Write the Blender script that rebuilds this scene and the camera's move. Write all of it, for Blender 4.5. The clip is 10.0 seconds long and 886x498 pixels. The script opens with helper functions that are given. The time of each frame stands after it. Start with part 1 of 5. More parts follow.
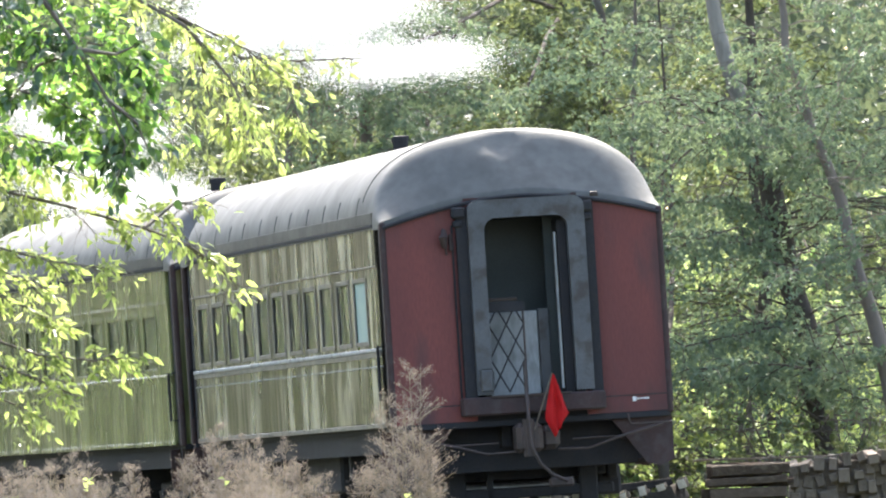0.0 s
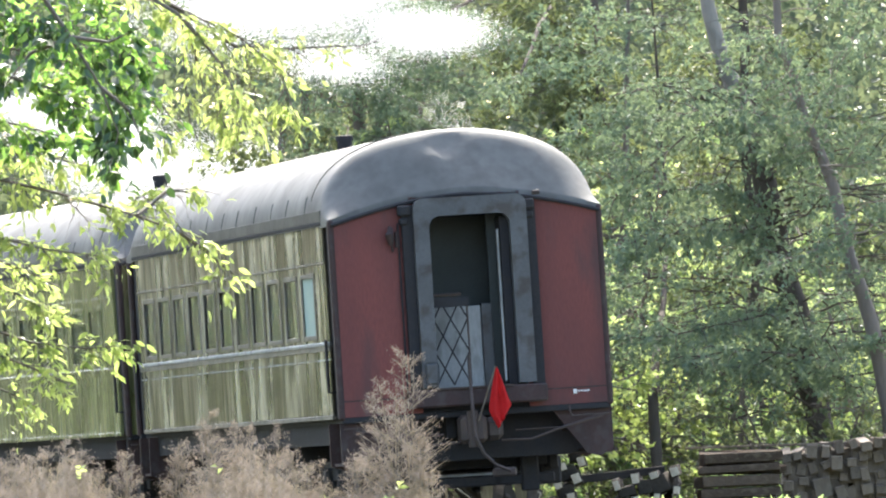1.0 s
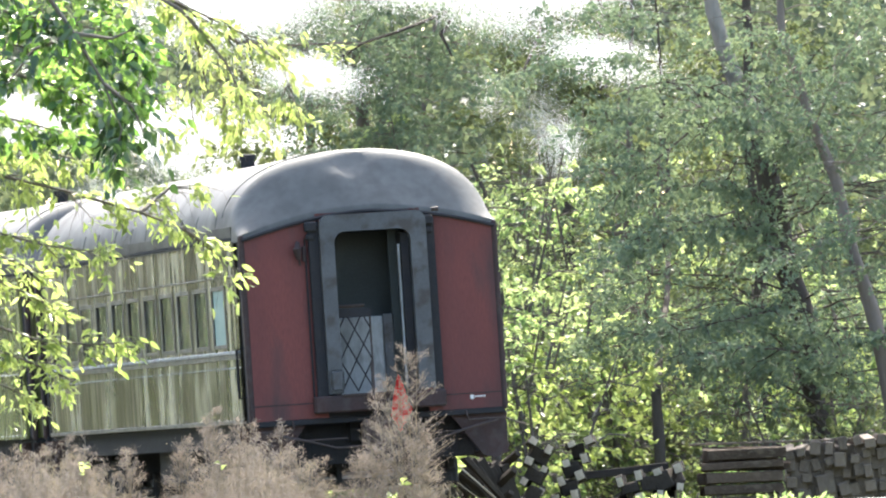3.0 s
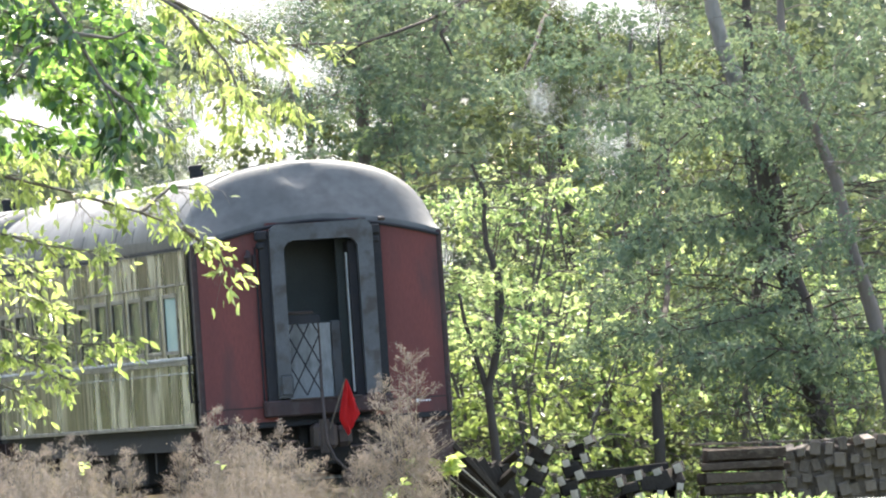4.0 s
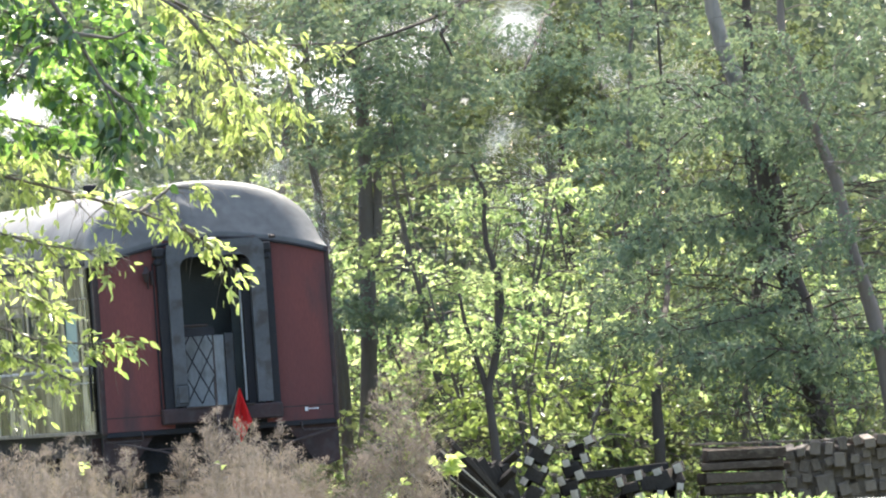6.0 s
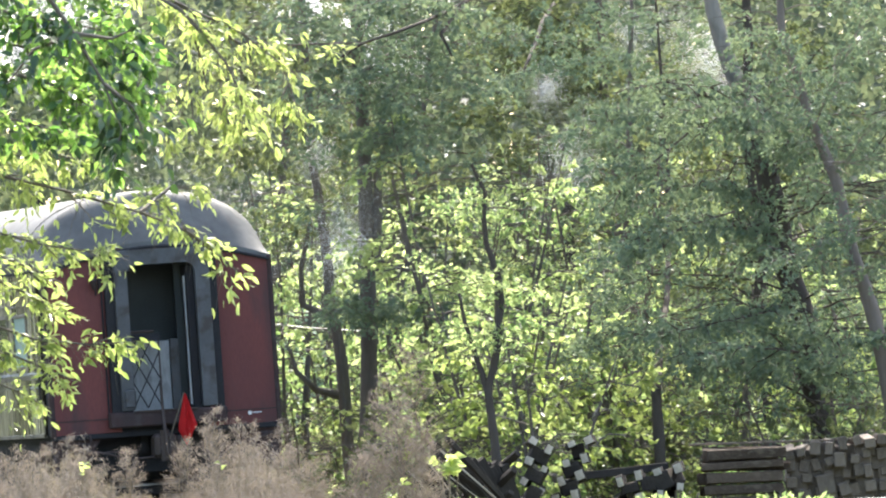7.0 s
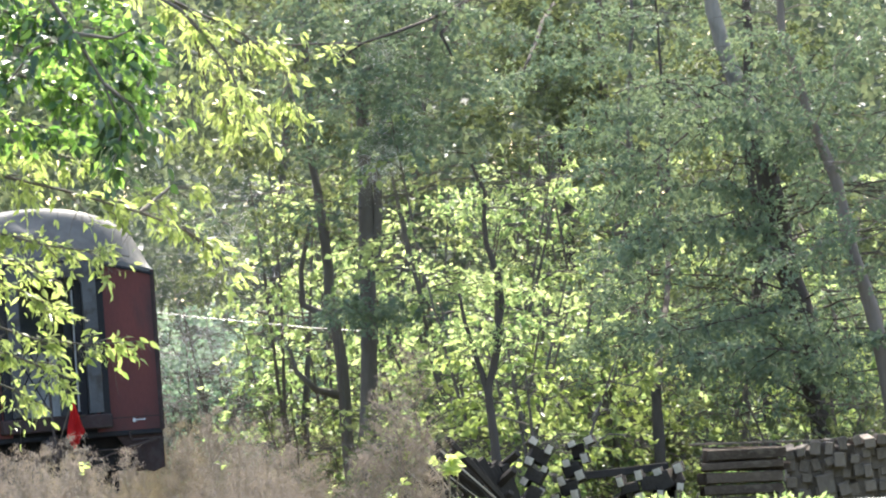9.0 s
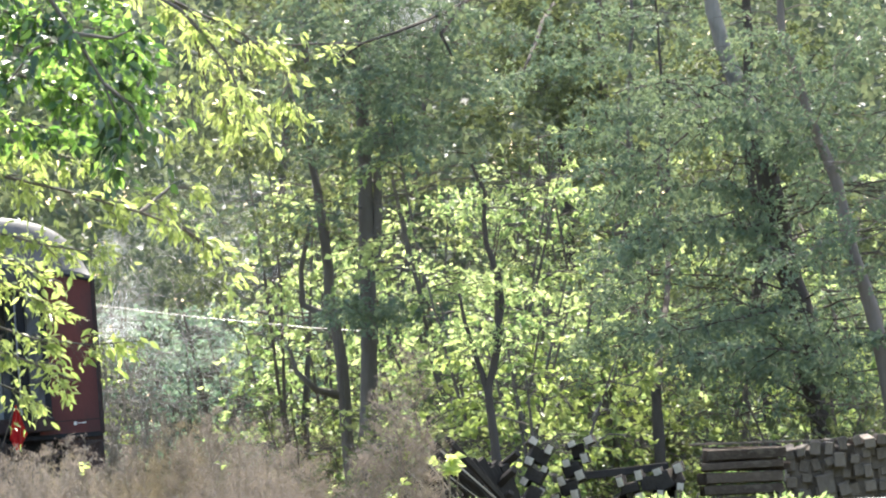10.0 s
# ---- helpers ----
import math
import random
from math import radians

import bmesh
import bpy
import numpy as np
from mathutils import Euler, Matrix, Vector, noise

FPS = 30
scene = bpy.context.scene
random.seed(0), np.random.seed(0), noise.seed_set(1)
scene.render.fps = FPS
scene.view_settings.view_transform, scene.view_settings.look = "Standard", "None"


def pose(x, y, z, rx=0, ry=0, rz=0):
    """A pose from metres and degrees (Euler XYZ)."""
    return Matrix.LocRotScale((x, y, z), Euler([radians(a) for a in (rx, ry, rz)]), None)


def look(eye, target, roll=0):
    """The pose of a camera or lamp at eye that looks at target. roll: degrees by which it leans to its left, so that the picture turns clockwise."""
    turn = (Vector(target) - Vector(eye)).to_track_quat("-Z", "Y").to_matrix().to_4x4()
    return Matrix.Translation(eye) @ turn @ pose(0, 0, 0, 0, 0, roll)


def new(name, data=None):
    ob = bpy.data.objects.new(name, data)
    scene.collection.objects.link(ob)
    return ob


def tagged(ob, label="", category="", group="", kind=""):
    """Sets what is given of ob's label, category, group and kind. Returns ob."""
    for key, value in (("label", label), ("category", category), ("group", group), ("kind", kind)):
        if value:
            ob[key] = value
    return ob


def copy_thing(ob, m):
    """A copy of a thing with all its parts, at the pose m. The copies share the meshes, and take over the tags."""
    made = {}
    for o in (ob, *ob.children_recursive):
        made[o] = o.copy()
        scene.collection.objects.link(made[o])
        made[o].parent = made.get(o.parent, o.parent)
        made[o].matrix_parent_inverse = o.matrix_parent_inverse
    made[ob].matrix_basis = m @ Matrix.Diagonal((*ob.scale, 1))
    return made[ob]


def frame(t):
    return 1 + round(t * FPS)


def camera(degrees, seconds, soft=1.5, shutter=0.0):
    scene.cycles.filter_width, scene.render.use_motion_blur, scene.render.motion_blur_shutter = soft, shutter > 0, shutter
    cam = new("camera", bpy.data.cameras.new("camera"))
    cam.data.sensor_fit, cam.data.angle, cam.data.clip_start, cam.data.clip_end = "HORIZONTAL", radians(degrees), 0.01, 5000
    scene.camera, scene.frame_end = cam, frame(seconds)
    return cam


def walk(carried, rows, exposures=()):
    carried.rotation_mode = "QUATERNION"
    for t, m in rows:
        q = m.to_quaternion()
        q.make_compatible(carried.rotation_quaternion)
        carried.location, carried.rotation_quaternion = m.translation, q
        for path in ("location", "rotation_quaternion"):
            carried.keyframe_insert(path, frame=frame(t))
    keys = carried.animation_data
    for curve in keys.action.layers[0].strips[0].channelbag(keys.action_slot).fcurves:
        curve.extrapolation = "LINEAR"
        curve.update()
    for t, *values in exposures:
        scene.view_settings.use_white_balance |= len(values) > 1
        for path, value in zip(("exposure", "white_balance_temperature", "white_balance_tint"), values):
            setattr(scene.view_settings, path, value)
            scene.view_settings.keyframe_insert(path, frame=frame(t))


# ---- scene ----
# ---- camera and its walk ----
cam = camera(4.6047, 10.0, soft=2.1)
EYE = (0.0, 0.0, 0.8)


def aim(left, up):
    """The camera's pose, turned by hand a little: thousandths of a radian."""
    a, b = -left / 1000, radians(1.0613) + up / 1000
    return look(EYE, (math.sin(a) * 100, math.cos(a) * 100, 0.8 + math.tan(b) * 100), -0.5813)


SWAY = [(0.0, 0.333, 1.436), (0.5, 0.0, 0.795), (1.0, -0.308, 0.308), (1.5, -0.308, 0.077), (2.0, -0.154, 0.05), (2.5, -0.05, 0.0),
        (2.8, 0.0, 0.0), (10.0, 0.0, 0.0)]
STOPS = [(0.0, 2.24), (1.0, 2.3), (2.5, 2.34), (4.5, 2.18), (5.5, 2.14), (7.0, 2.11), (10.0, 2.06)]
walk(cam, [(t, aim(a, b)) for t, a, b in SWAY], STOPS)

# ---- world, sun, exposure ----
SUN = Vector((0.07, 0.70, 0.71)).normalized()
world = bpy.data.worlds.new("world")
scene.world = world
world.use_nodes = True
wn = world.node_tree
sky = wn.nodes.new("ShaderNodeTexSky")
sky.sky_type = "NISHITA"
sky.sun_disc = False
sky.sun_elevation = math.asin(SUN.z)
sky.sun_rotation = math.atan2(SUN.x, SUN.y)
sky.dust_density = 3.0
wn.links.new(sky.outputs[0], wn.nodes["Background"].inputs[0])
wn.nodes["Background"].inputs[1].default_value = 0.15
sun_lamp = bpy.data.lights.new("sun", "SUN")
sun_lamp.energy = 3.3
sun_lamp.angle = radians(0.5)
sun_lamp.color = (1.0, 0.95, 0.86)
sun = new("sun", sun_lamp)
sun.matrix_world = look(SUN * 300, (0, 0, 0))

# ---- the line of the track: an arc, by metres run from the start ----
LINE = (0.9364, 117.689, radians(7.901), 0.0028)


def rail_at(s):
    x0, y0, h, k = LINE
    return Vector((x0 + (math.cos(h + k * s) - math.cos(h)) / k, y0 + (math.sin(h + k * s) - math.sin(h)) / k, 0.189 - 0.0071 * s))


def run_at(t):
    return 3.5663 * t + 0.5 * 0.0415 * t * t


def cant_at(s):
    return radians(2.95 + 0.0154 * s)


def on_track(s, length=0.0):
    """The pose of a vehicle with its tail at s; without a length, of a piece of track there."""
    a, b = rail_at(s + (1.5 if length else 0)), rail_at(s + (length - 1.5 if length else 0.5))
    d = (b - a).normalized()
    r = d.cross(Vector((0, 0, 1))).normalized()
    u = r.cross(d)
    c = cant_at(s + (1.5 if length else 0))
    r2, u2 = r * math.cos(c) + u * math.sin(c), u * math.cos(c) - r * math.sin(c)
    m = Matrix((r2, d, u2)).transposed().to_4x4()
    m.translation = a - d * (1.5 if length else 0)
    return m


# ---- mesh helpers ----
def part(name, bm, material, parent=None, label=""):
    me = bpy.data.meshes.new(name)
    bmesh.ops.recalc_face_normals(bm, faces=bm.faces)
    bm.to_mesh(me)
    bm.free()
    me.materials.append(material)
    return link(name, me, parent, label)


def link(name, me, parent=None, label=""):
    ob = new(name, me)
    ob.parent = parent
    if label:
        ob["label"] = label
    return ob


def smooth(ob, angle=40):
    me = ob.data
    me.shade_smooth()
    me.set_sharp_from_angle(angle=radians(angle))
    return ob


def box(bm, x0, x1, y0, y1, z0, z1, bevel=0.0, m=None):
    vs = [bm.verts.new((x, y, z)) for x in (x0, x1) for y in (y0, y1) for z in (z0, z1)]
    fs = [bm.faces.new([vs[i] for i in q]) for q in ((0, 1, 3, 2), (4, 6, 7, 5), (0, 4, 5, 1), (2, 3, 7, 6), (0, 2, 6, 4), (1, 5, 7, 3))]
    if bevel:
        es = {e for f in fs for e in f.edges}
        out = bmesh.ops.bevel(bm, geom=list(es), offset=bevel, segments=1, affect="EDGES")
        vs = list({v for f in out["faces"] for v in f.verts} | {v for v in vs if v.is_valid})
    if m is not None:
        bmesh.ops.transform(bm, matrix=m, verts=[v for v in vs if v.is_valid])
    return bm


def tube(bm, pts, radii, n=6):
    """A bar through the points, with a radius at each, closed at both ends."""
    pts = [Vector(p) for p in pts]
    if not hasattr(radii, "__len__"):
        radii = [radii] * len(pts)
    rings = []
    for i, p in enumerate(pts):
        d = (pts[min(i + 1, len(pts) - 1)] - pts[max(i - 1, 0)]).normalized()
        a = d.cross(Vector((0.31, 0.2, 0.93)) if abs(d.z) < 0.9 else Vector((1, 0.1, 0))).normalized()
        b = d.cross(a)
        rings.append([bm.verts.new(p + (a * math.cos(2 * math.pi * j / n) + b * math.sin(2 * math.pi * j / n)) * radii[i]) for j in range(n)])
    for r, s in zip(rings, rings[1:]):
        for j in range(n):
            bm.faces.new((r[j], r[(j + 1) % n], s[(j + 1) % n], s[j]))
    bm.faces.new(rings[0][::-1])
    bm.faces.new(rings[-1])
    return bm


def plate(bm, outline, y0, y1, axis="y"):
    """A flat plate with that outline, from y0 to y1 along the axis."""
    def at(a, b, c):
        return (a, c, b) if axis == "y" else (c, a, b) if axis == "x" else (a, b, c)
    lo, hi = [bm.verts.new(at(*p, y0)) for p in outline], [bm.verts.new(at(*p, y1)) for p in outline]
    bm.faces.new(lo)
    bm.faces.new(hi[::-1])
    for i in range(len(lo)):
        j = (i + 1) % len(lo)
        bm.faces.new((lo[i], lo[j], hi[j], hi[i]))
    return bm


# ---- materials ----
def material(name, colour, rough=0.6, metal=0.0, second=None, stain=None, scale=3.0, grain=40.0, bump=0.15, stretch=(1, 1, 1), amount=0.5,
             stain_amount=0.5, island=0.0, each=0.0, spec=0.4, edge=0.12, reflection_streak=None, reflection_amount=0.7):
    """A painted or bare surface: a base colour with broad patches of a second one, streaks of a stain, fine grain and relief."""
    m = bpy.data.materials.new(name)
    m.use_nodes = True
    t = m.node_tree
    n, bsdf = t.nodes, t.nodes["Principled BSDF"]
    geo = n.new("ShaderNodeTexCoord")
    mp = n.new("ShaderNodeMapping")
    mp.inputs["Scale"].default_value = stretch
    t.links.new(geo.outputs["Object"], mp.inputs[0])

    def noise_node(s, detail=4.0, raw=False):
        k = n.new("ShaderNodeTexNoise")
        k.inputs["Scale"].default_value, k.inputs["Detail"].default_value = s, detail
        t.links.new(geo.outputs["Object"] if raw else mp.outputs[0], k.inputs["Vector"])
        return k.outputs["Fac"]

    def ramp(src, a, b, top=1.0):
        k = n.new("ShaderNodeMapRange")
        k.inputs["From Min"].default_value, k.inputs["From Max"].default_value, k.inputs["To Max"].default_value = a, b, top
        t.links.new(src, k.inputs["Value"])
        return k.outputs[0]

    def mix(fac, a, b):
        k = n.new("ShaderNodeMix")
        k.data_type = "RGBA"
        t.links.new(fac, k.inputs["Factor"])
        for src, slot in ((a, 6), (b, 7)):
            if isinstance(src, tuple):
                k.inputs[slot].default_value = (*src, 1)
            else:
                t.links.new(src, k.inputs[slot])
        return k.outputs[2]

    broad = noise_node(scale)
    c = mix(ramp(broad, 0.5 - edge, 0.5 + edge, amount), colour, second or tuple(v * 0.6 for v in colour))
    fine = noise_node(grain, 6.0)
    c = mix(ramp(fine, 0.35, 0.75, 0.35), c, tuple(v * 0.45 for v in colour))
    if stain:
        c = mix(ramp(noise_node(scale * 2.3), 0.5, 0.5 + edge * 1.4, stain_amount), c, stain)
    if reflection_streak:
        # narrow upright streaks: reflections put into the colour, with waves in the relief
        run = n.new("ShaderNodeMapping")
        run.inputs["Scale"].default_value = (1, 1.3, 0.16)
        t.links.new(geo.outputs["Object"], run.inputs[0])
        k = n.new("ShaderNodeTexNoise")
        k.inputs["Scale"].default_value, k.inputs["Detail"].default_value = 2.2, 3.0
        t.links.new(run.outputs[0], k.inputs["Vector"])
        c = mix(ramp(k.outputs["Fac"], 0.49, 0.54, reflection_amount), c, reflection_streak)
        wave = n.new("ShaderNodeBump")
        wave.inputs["Strength"].default_value, wave.inputs["Distance"].default_value = 0.55, 0.06
        t.links.new(k.outputs["Fac"], wave.inputs["Height"])
    if island or each:
        src = n.new("ShaderNodeNewGeometry").outputs["Random Per Island"] if island else n.new("ShaderNodeObjectInfo").outputs["Random"]
        c = mix(ramp(src, 0.0, 1.0, island or each), c, tuple(min(1.0, v * 1.9) for v in colour))
    t.links.new(c, bsdf.inputs["Base Color"])
    r = n.new("ShaderNodeMapRange")
    r.inputs["To Min"].default_value, r.inputs["To Max"].default_value = max(0.05, rough - 0.12), min(1.0, rough + 0.12)
    t.links.new(broad, r.inputs["Value"])
    t.links.new(r.outputs[0], bsdf.inputs["Roughness"])
    bsdf.inputs["Metallic"].default_value = metal
    bsdf.inputs["Specular IOR Level"].default_value = spec
    b = n.new("ShaderNodeBump")
    b.inputs["Strength"].default_value, b.inputs["Distance"].default_value = bump, 0.02
    t.links.new(fine, b.inputs["Height"])
    if reflection_streak:
        t.links.new(wave.outputs[0], b.inputs["Normal"])
    t.links.new(b.outputs[0], bsdf.inputs["Normal"])
    return m


def leaf_material(name, low, high, glow_low, glow_high, gloss=0.25, through_share=0.5, rough=0.5):
    """Leaves: a reflecting face and a part of the light let through, each leaf a little different."""
    m = bpy.data.materials.new(name)
    m.use_nodes = True
    t = m.node_tree
    n = t.nodes
    bsdf, out = n["Principled BSDF"], n["Material Output"]
    rnd = n.new("ShaderNodeNewGeometry").outputs["Random Per Island"]
    tex = n.new("ShaderNodeTexNoise")
    tex.inputs["Scale"].default_value = 0.6
    co = n.new("ShaderNodeTexCoord")
    t.links.new(co.outputs["Object"], tex.inputs["Vector"])
    add = n.new("ShaderNodeMath")
    add.operation = "MULTIPLY_ADD"
    t.links.new(tex.outputs["Fac"], add.inputs[0])
    add.inputs[1].default_value = 1.2
    half = n.new("ShaderNodeMath")
    half.operation = "MULTIPLY_ADD"
    half.inputs[1].default_value, half.inputs[2].default_value = 0.7, -0.45
    t.links.new(rnd, half.inputs[0])
    t.links.new(half.outputs[0], add.inputs[2])
    add.use_clamp = True

    def two(a, b):
        k = n.new("ShaderNodeMix")
        k.data_type = "RGBA"
        k.inputs[6].default_value, k.inputs[7].default_value = (*a, 1), (*b, 1)
        t.links.new(add.outputs[0], k.inputs["Factor"])
        return k.outputs[2]

    t.links.new(two(low, high), bsdf.inputs["Base Color"])
    bsdf.inputs["Roughness"].default_value = rough
    bsdf.inputs["Specular IOR Level"].default_value = gloss
    tr = n.new("ShaderNodeBsdfTranslucent")
    t.links.new(two(glow_low, glow_high), tr.inputs["Color"])
    ms = n.new("ShaderNodeMixShader")
    ms.inputs[0].default_value = through_share
    t.links.new(bsdf.outputs[0], ms.inputs[1])
    t.links.new(tr.outputs[0], ms.inputs[2])
    t.links.new(ms.outputs[0], out.inputs["Surface"])
    return m


RED = material("oxide red paint", (0.16, 0.045, 0.038), 0.6, second=(0.085, 0.032, 0.03), stain=(0.05, 0.033, 0.032), scale=1.0, grain=45, stretch=(1, 1, 0.28), amount=0.95, stain_amount=0.8, bump=0.08, spec=0.25, edge=0.14)
DARK_RED = material("dark dirty red paint", (0.058, 0.036, 0.033), 0.75, second=(0.04, 0.036, 0.035), stain=(0.075, 0.066, 0.062), scale=4, spec=0.15, stain_amount=0.4)
# both coach paints carry painted streaks of reflected trees over their weathering
CREAM = material("weathered olive cream paint", (0.44, 0.39, 0.29), 0.28, second=(0.12, 0.10, 0.066), stain=(0.022, 0.018, 0.012), scale=1.35, grain=11, stretch=(1, 1.15, 0.26), amount=0.95, stain_amount=0.9, bump=0.3, spec=0.28, edge=0.075, reflection_streak=(0.014, 0.011, 0.007), reflection_amount=0.95)
OLIVE = material("weathered olive green paint", (0.085, 0.10, 0.03), 0.26, second=(0.035, 0.045, 0.015), stain=(0.20, 0.20, 0.11), scale=1.5, grain=11, stretch=(1, 1.4, 0.16), amount=0.95, stain_amount=0.7, bump=0.3, spec=0.4, edge=0.09, reflection_streak=(0.20, 0.20, 0.09), reflection_amount=0.6)
ROOF = material("grey roof paint", (0.135, 0.131, 0.12), 0.58, second=(0.105, 0.102, 0.094), stain=(0.075, 0.072, 0.066), scale=1.3, grain=9, bump=0.05, spec=0.12, amount=0.8)
EAVE_GREY = material("dark grey eave strip", (0.088, 0.083, 0.072), 0.6, second=(0.055, 0.052, 0.045), scale=3, grain=20, stretch=(1, 0.6, 1), spec=0.15)
FRAME_GREY = material("blue grey paint", (0.098, 0.10, 0.102), 0.55, second=(0.058, 0.058, 0.058), stain=(0.045, 0.034, 0.028), scale=2.4, grain=50, spec=0.22, stain_amount=0.7)
TRIM = material("dull window trim paint", (0.17, 0.15, 0.12), 0.55, second=(0.08, 0.07, 0.055), scale=4, grain=50, stretch=(1, 1, 0.5), spec=0.25)
BLACK = material("black underframe grime", (0.03, 0.03, 0.033), 0.8, second=(0.042, 0.038, 0.036), scale=5, spec=0.1)
IRON = material("dark dirty iron rod", (0.075, 0.055, 0.047), 0.6, 0.3, second=(0.05, 0.045, 0.04), scale=6, spec=0.2)
STEEL = material("worn steel", (0.30, 0.30, 0.30), 0.4, 0.8, second=(0.15, 0.13, 0.12), scale=6)
PALE = material("pale grey enamel", (0.32, 0.325, 0.32), 0.55, second=(0.20, 0.205, 0.20), stain=(0.07, 0.065, 0.06), scale=2.5, stretch=(1, 1, 0.4), spec=0.25)
# the dim inside of the coaches is put into this near-black green
INSIDE = material("green interior with dimness in its colour", (0.036, 0.044, 0.042), 0.6, second=(0.026, 0.032, 0.029), scale=2)
FLAG = material("red flag cloth", (0.75, 0.02, 0.02), 0.8, second=(0.62, 0.02, 0.02), scale=9, grain=200, bump=0.05)
WHITE = material("white lettering paint", (0.75, 0.75, 0.72), 0.6)
BARK = material("grey brown bark", (0.135, 0.112, 0.088), 0.9, second=(0.075, 0.062, 0.05), stain=(0.11, 0.11, 0.095), scale=2.5, grain=18, stretch=(1, 1, 0.3), bump=0.6)
# shade under the crowns is put into this darker bark colour
DARK_BARK = material("dark bark with shade in its colour", (0.085, 0.071, 0.058), 0.9, second=(0.05, 0.042, 0.036), scale=2.5, grain=18, stretch=(1, 1, 0.3), bump=0.5, spec=0.1)
# the bare twigs' own grey; on the upper limb it stands for sunlight
PALE_BARK = material("pale grey twig bark and sunlit limb", (0.27, 0.24, 0.20), 0.9, second=(0.18, 0.16, 0.135), stain=(0.05, 0.05, 0.045), scale=2.5, grain=18, stretch=(1, 1, 0.3), bump=0.5)
RED_BARK = material("reddish brown bark", (0.19, 0.155, 0.13), 0.9, second=(0.105, 0.086, 0.072), scale=2.5, grain=18, stretch=(1, 1, 0.3), bump=0.5)
TIE_WOOD = material("creosoted tie wood", (0.042, 0.036, 0.030), 0.9, second=(0.07, 0.059, 0.047), stain=(0.026, 0.023, 0.02), scale=3, grain=30, stretch=(0.25, 1, 1), bump=0.4, each=0.15, spec=0.05)
TIE_END = material("pale sawn tie end", (0.50, 0.43, 0.33), 0.85, second=(0.22, 0.185, 0.14), scale=9, grain=60, bump=0.3, each=0.3)
GREY_WOOD = material("grey weathered timber", (0.125, 0.096, 0.068), 0.9, second=(0.05, 0.038, 0.028), stain=(0.21, 0.175, 0.13), scale=3, grain=30, stretch=(0.2, 1, 1), bump=0.5, each=0.5)
BROWN_WOOD = material("dark brown rotting timber", (0.085, 0.062, 0.044), 0.95, second=(0.04, 0.03, 0.022), stain=(0.17, 0.14, 0.10), scale=4, grain=24, stretch=(0.35, 1, 1), bump=0.7, each=0.4, spec=0.05)
BALLAST = material("grey ballast stone", (0.16, 0.15, 0.14), 0.95, second=(0.09, 0.085, 0.08), scale=12, grain=40, bump=1.0)
SOIL = material("grassy soil", (0.07, 0.085, 0.035), 0.95, second=(0.11, 0.09, 0.05), stain=(0.035, 0.05, 0.02), scale=0.5, grain=8, bump=0.8)
WEED = leaf_material("dry weed plume", (0.16, 0.135, 0.118), (0.255, 0.22, 0.19), (0.19, 0.157, 0.127), (0.29, 0.245, 0.195), 0.1, 0.4)
STRAW = leaf_material("dry grass", (0.20, 0.17, 0.125), (0.29, 0.25, 0.185), (0.24, 0.20, 0.13), (0.34, 0.29, 0.19), 0.1, 0.4)
GLASS = bpy.data.materials.new("window glass")
GLASS.use_nodes = True
_g = GLASS.node_tree.nodes["Principled BSDF"]
_g.inputs["Base Color"].default_value = (0.50, 0.56, 0.53, 1)
_g.inputs["Transmission Weight"].default_value = 0.97
_g.inputs["Roughness"].default_value = 0.06
_g.inputs["IOR"].default_value = 1.5
_t = GLASS.node_tree
_co, _mp, _nz, _bp = (_t.nodes.new("ShaderNode" + k) for k in ("TexCoord", "Mapping", "TexNoise", "Bump"))
_mp.inputs["Scale"].default_value = (1, 2.2, 0.5)
_nz.inputs["Scale"].default_value, _nz.inputs["Detail"].default_value = 2.6, 2.0
_bp.inputs["Strength"].default_value, _bp.inputs["Distance"].default_value = 0.5, 0.08
for _a, _b in ((_co.outputs["Object"], _mp.inputs[0]), (_mp.outputs[0], _nz.inputs["Vector"]), (_nz.outputs["Fac"], _bp.inputs["Height"]), (_bp.outputs[0], _g.inputs["Normal"])):
    _t.links.new(_a, _b)
LEAF_FRONT = leaf_material("sunlit front leaf", (0.03, 0.085, 0.025), (0.07, 0.13, 0.045), (0.13, 0.31, 0.05), (0.48, 0.65, 0.15), 0.6, 0.55, 0.32)
LEAF_YELLOW = leaf_material("yellowing leaf", (0.07, 0.11, 0.035), (0.12, 0.15, 0.06), (0.36, 0.48, 0.11), (0.64, 0.72, 0.25), 0.5, 0.52, 0.4)
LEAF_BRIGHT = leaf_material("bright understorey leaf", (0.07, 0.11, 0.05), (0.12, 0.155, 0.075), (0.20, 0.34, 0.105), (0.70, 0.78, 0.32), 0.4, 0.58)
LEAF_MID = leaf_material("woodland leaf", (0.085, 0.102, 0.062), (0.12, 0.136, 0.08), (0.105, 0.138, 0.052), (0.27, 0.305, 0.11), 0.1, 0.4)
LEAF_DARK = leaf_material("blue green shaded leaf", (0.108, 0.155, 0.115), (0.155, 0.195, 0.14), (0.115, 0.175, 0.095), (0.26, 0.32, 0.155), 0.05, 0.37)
# darker copy of the leaf: shade inside the crown is put into its colour
LEAF_SHADE = leaf_material("deep green leaf with shade in its colour", (0.025, 0.055, 0.022), (0.05, 0.085, 0.035), (0.03, 0.07, 0.015), (0.10, 0.19, 0.04), 0.6, 0.34, 0.3)
LEAF_FAR = leaf_material("far woodland leaf", (0.095, 0.12, 0.09), (0.125, 0.15, 0.11), (0.10, 0.14, 0.075), (0.25, 0.29, 0.145), 0.2, 0.38)
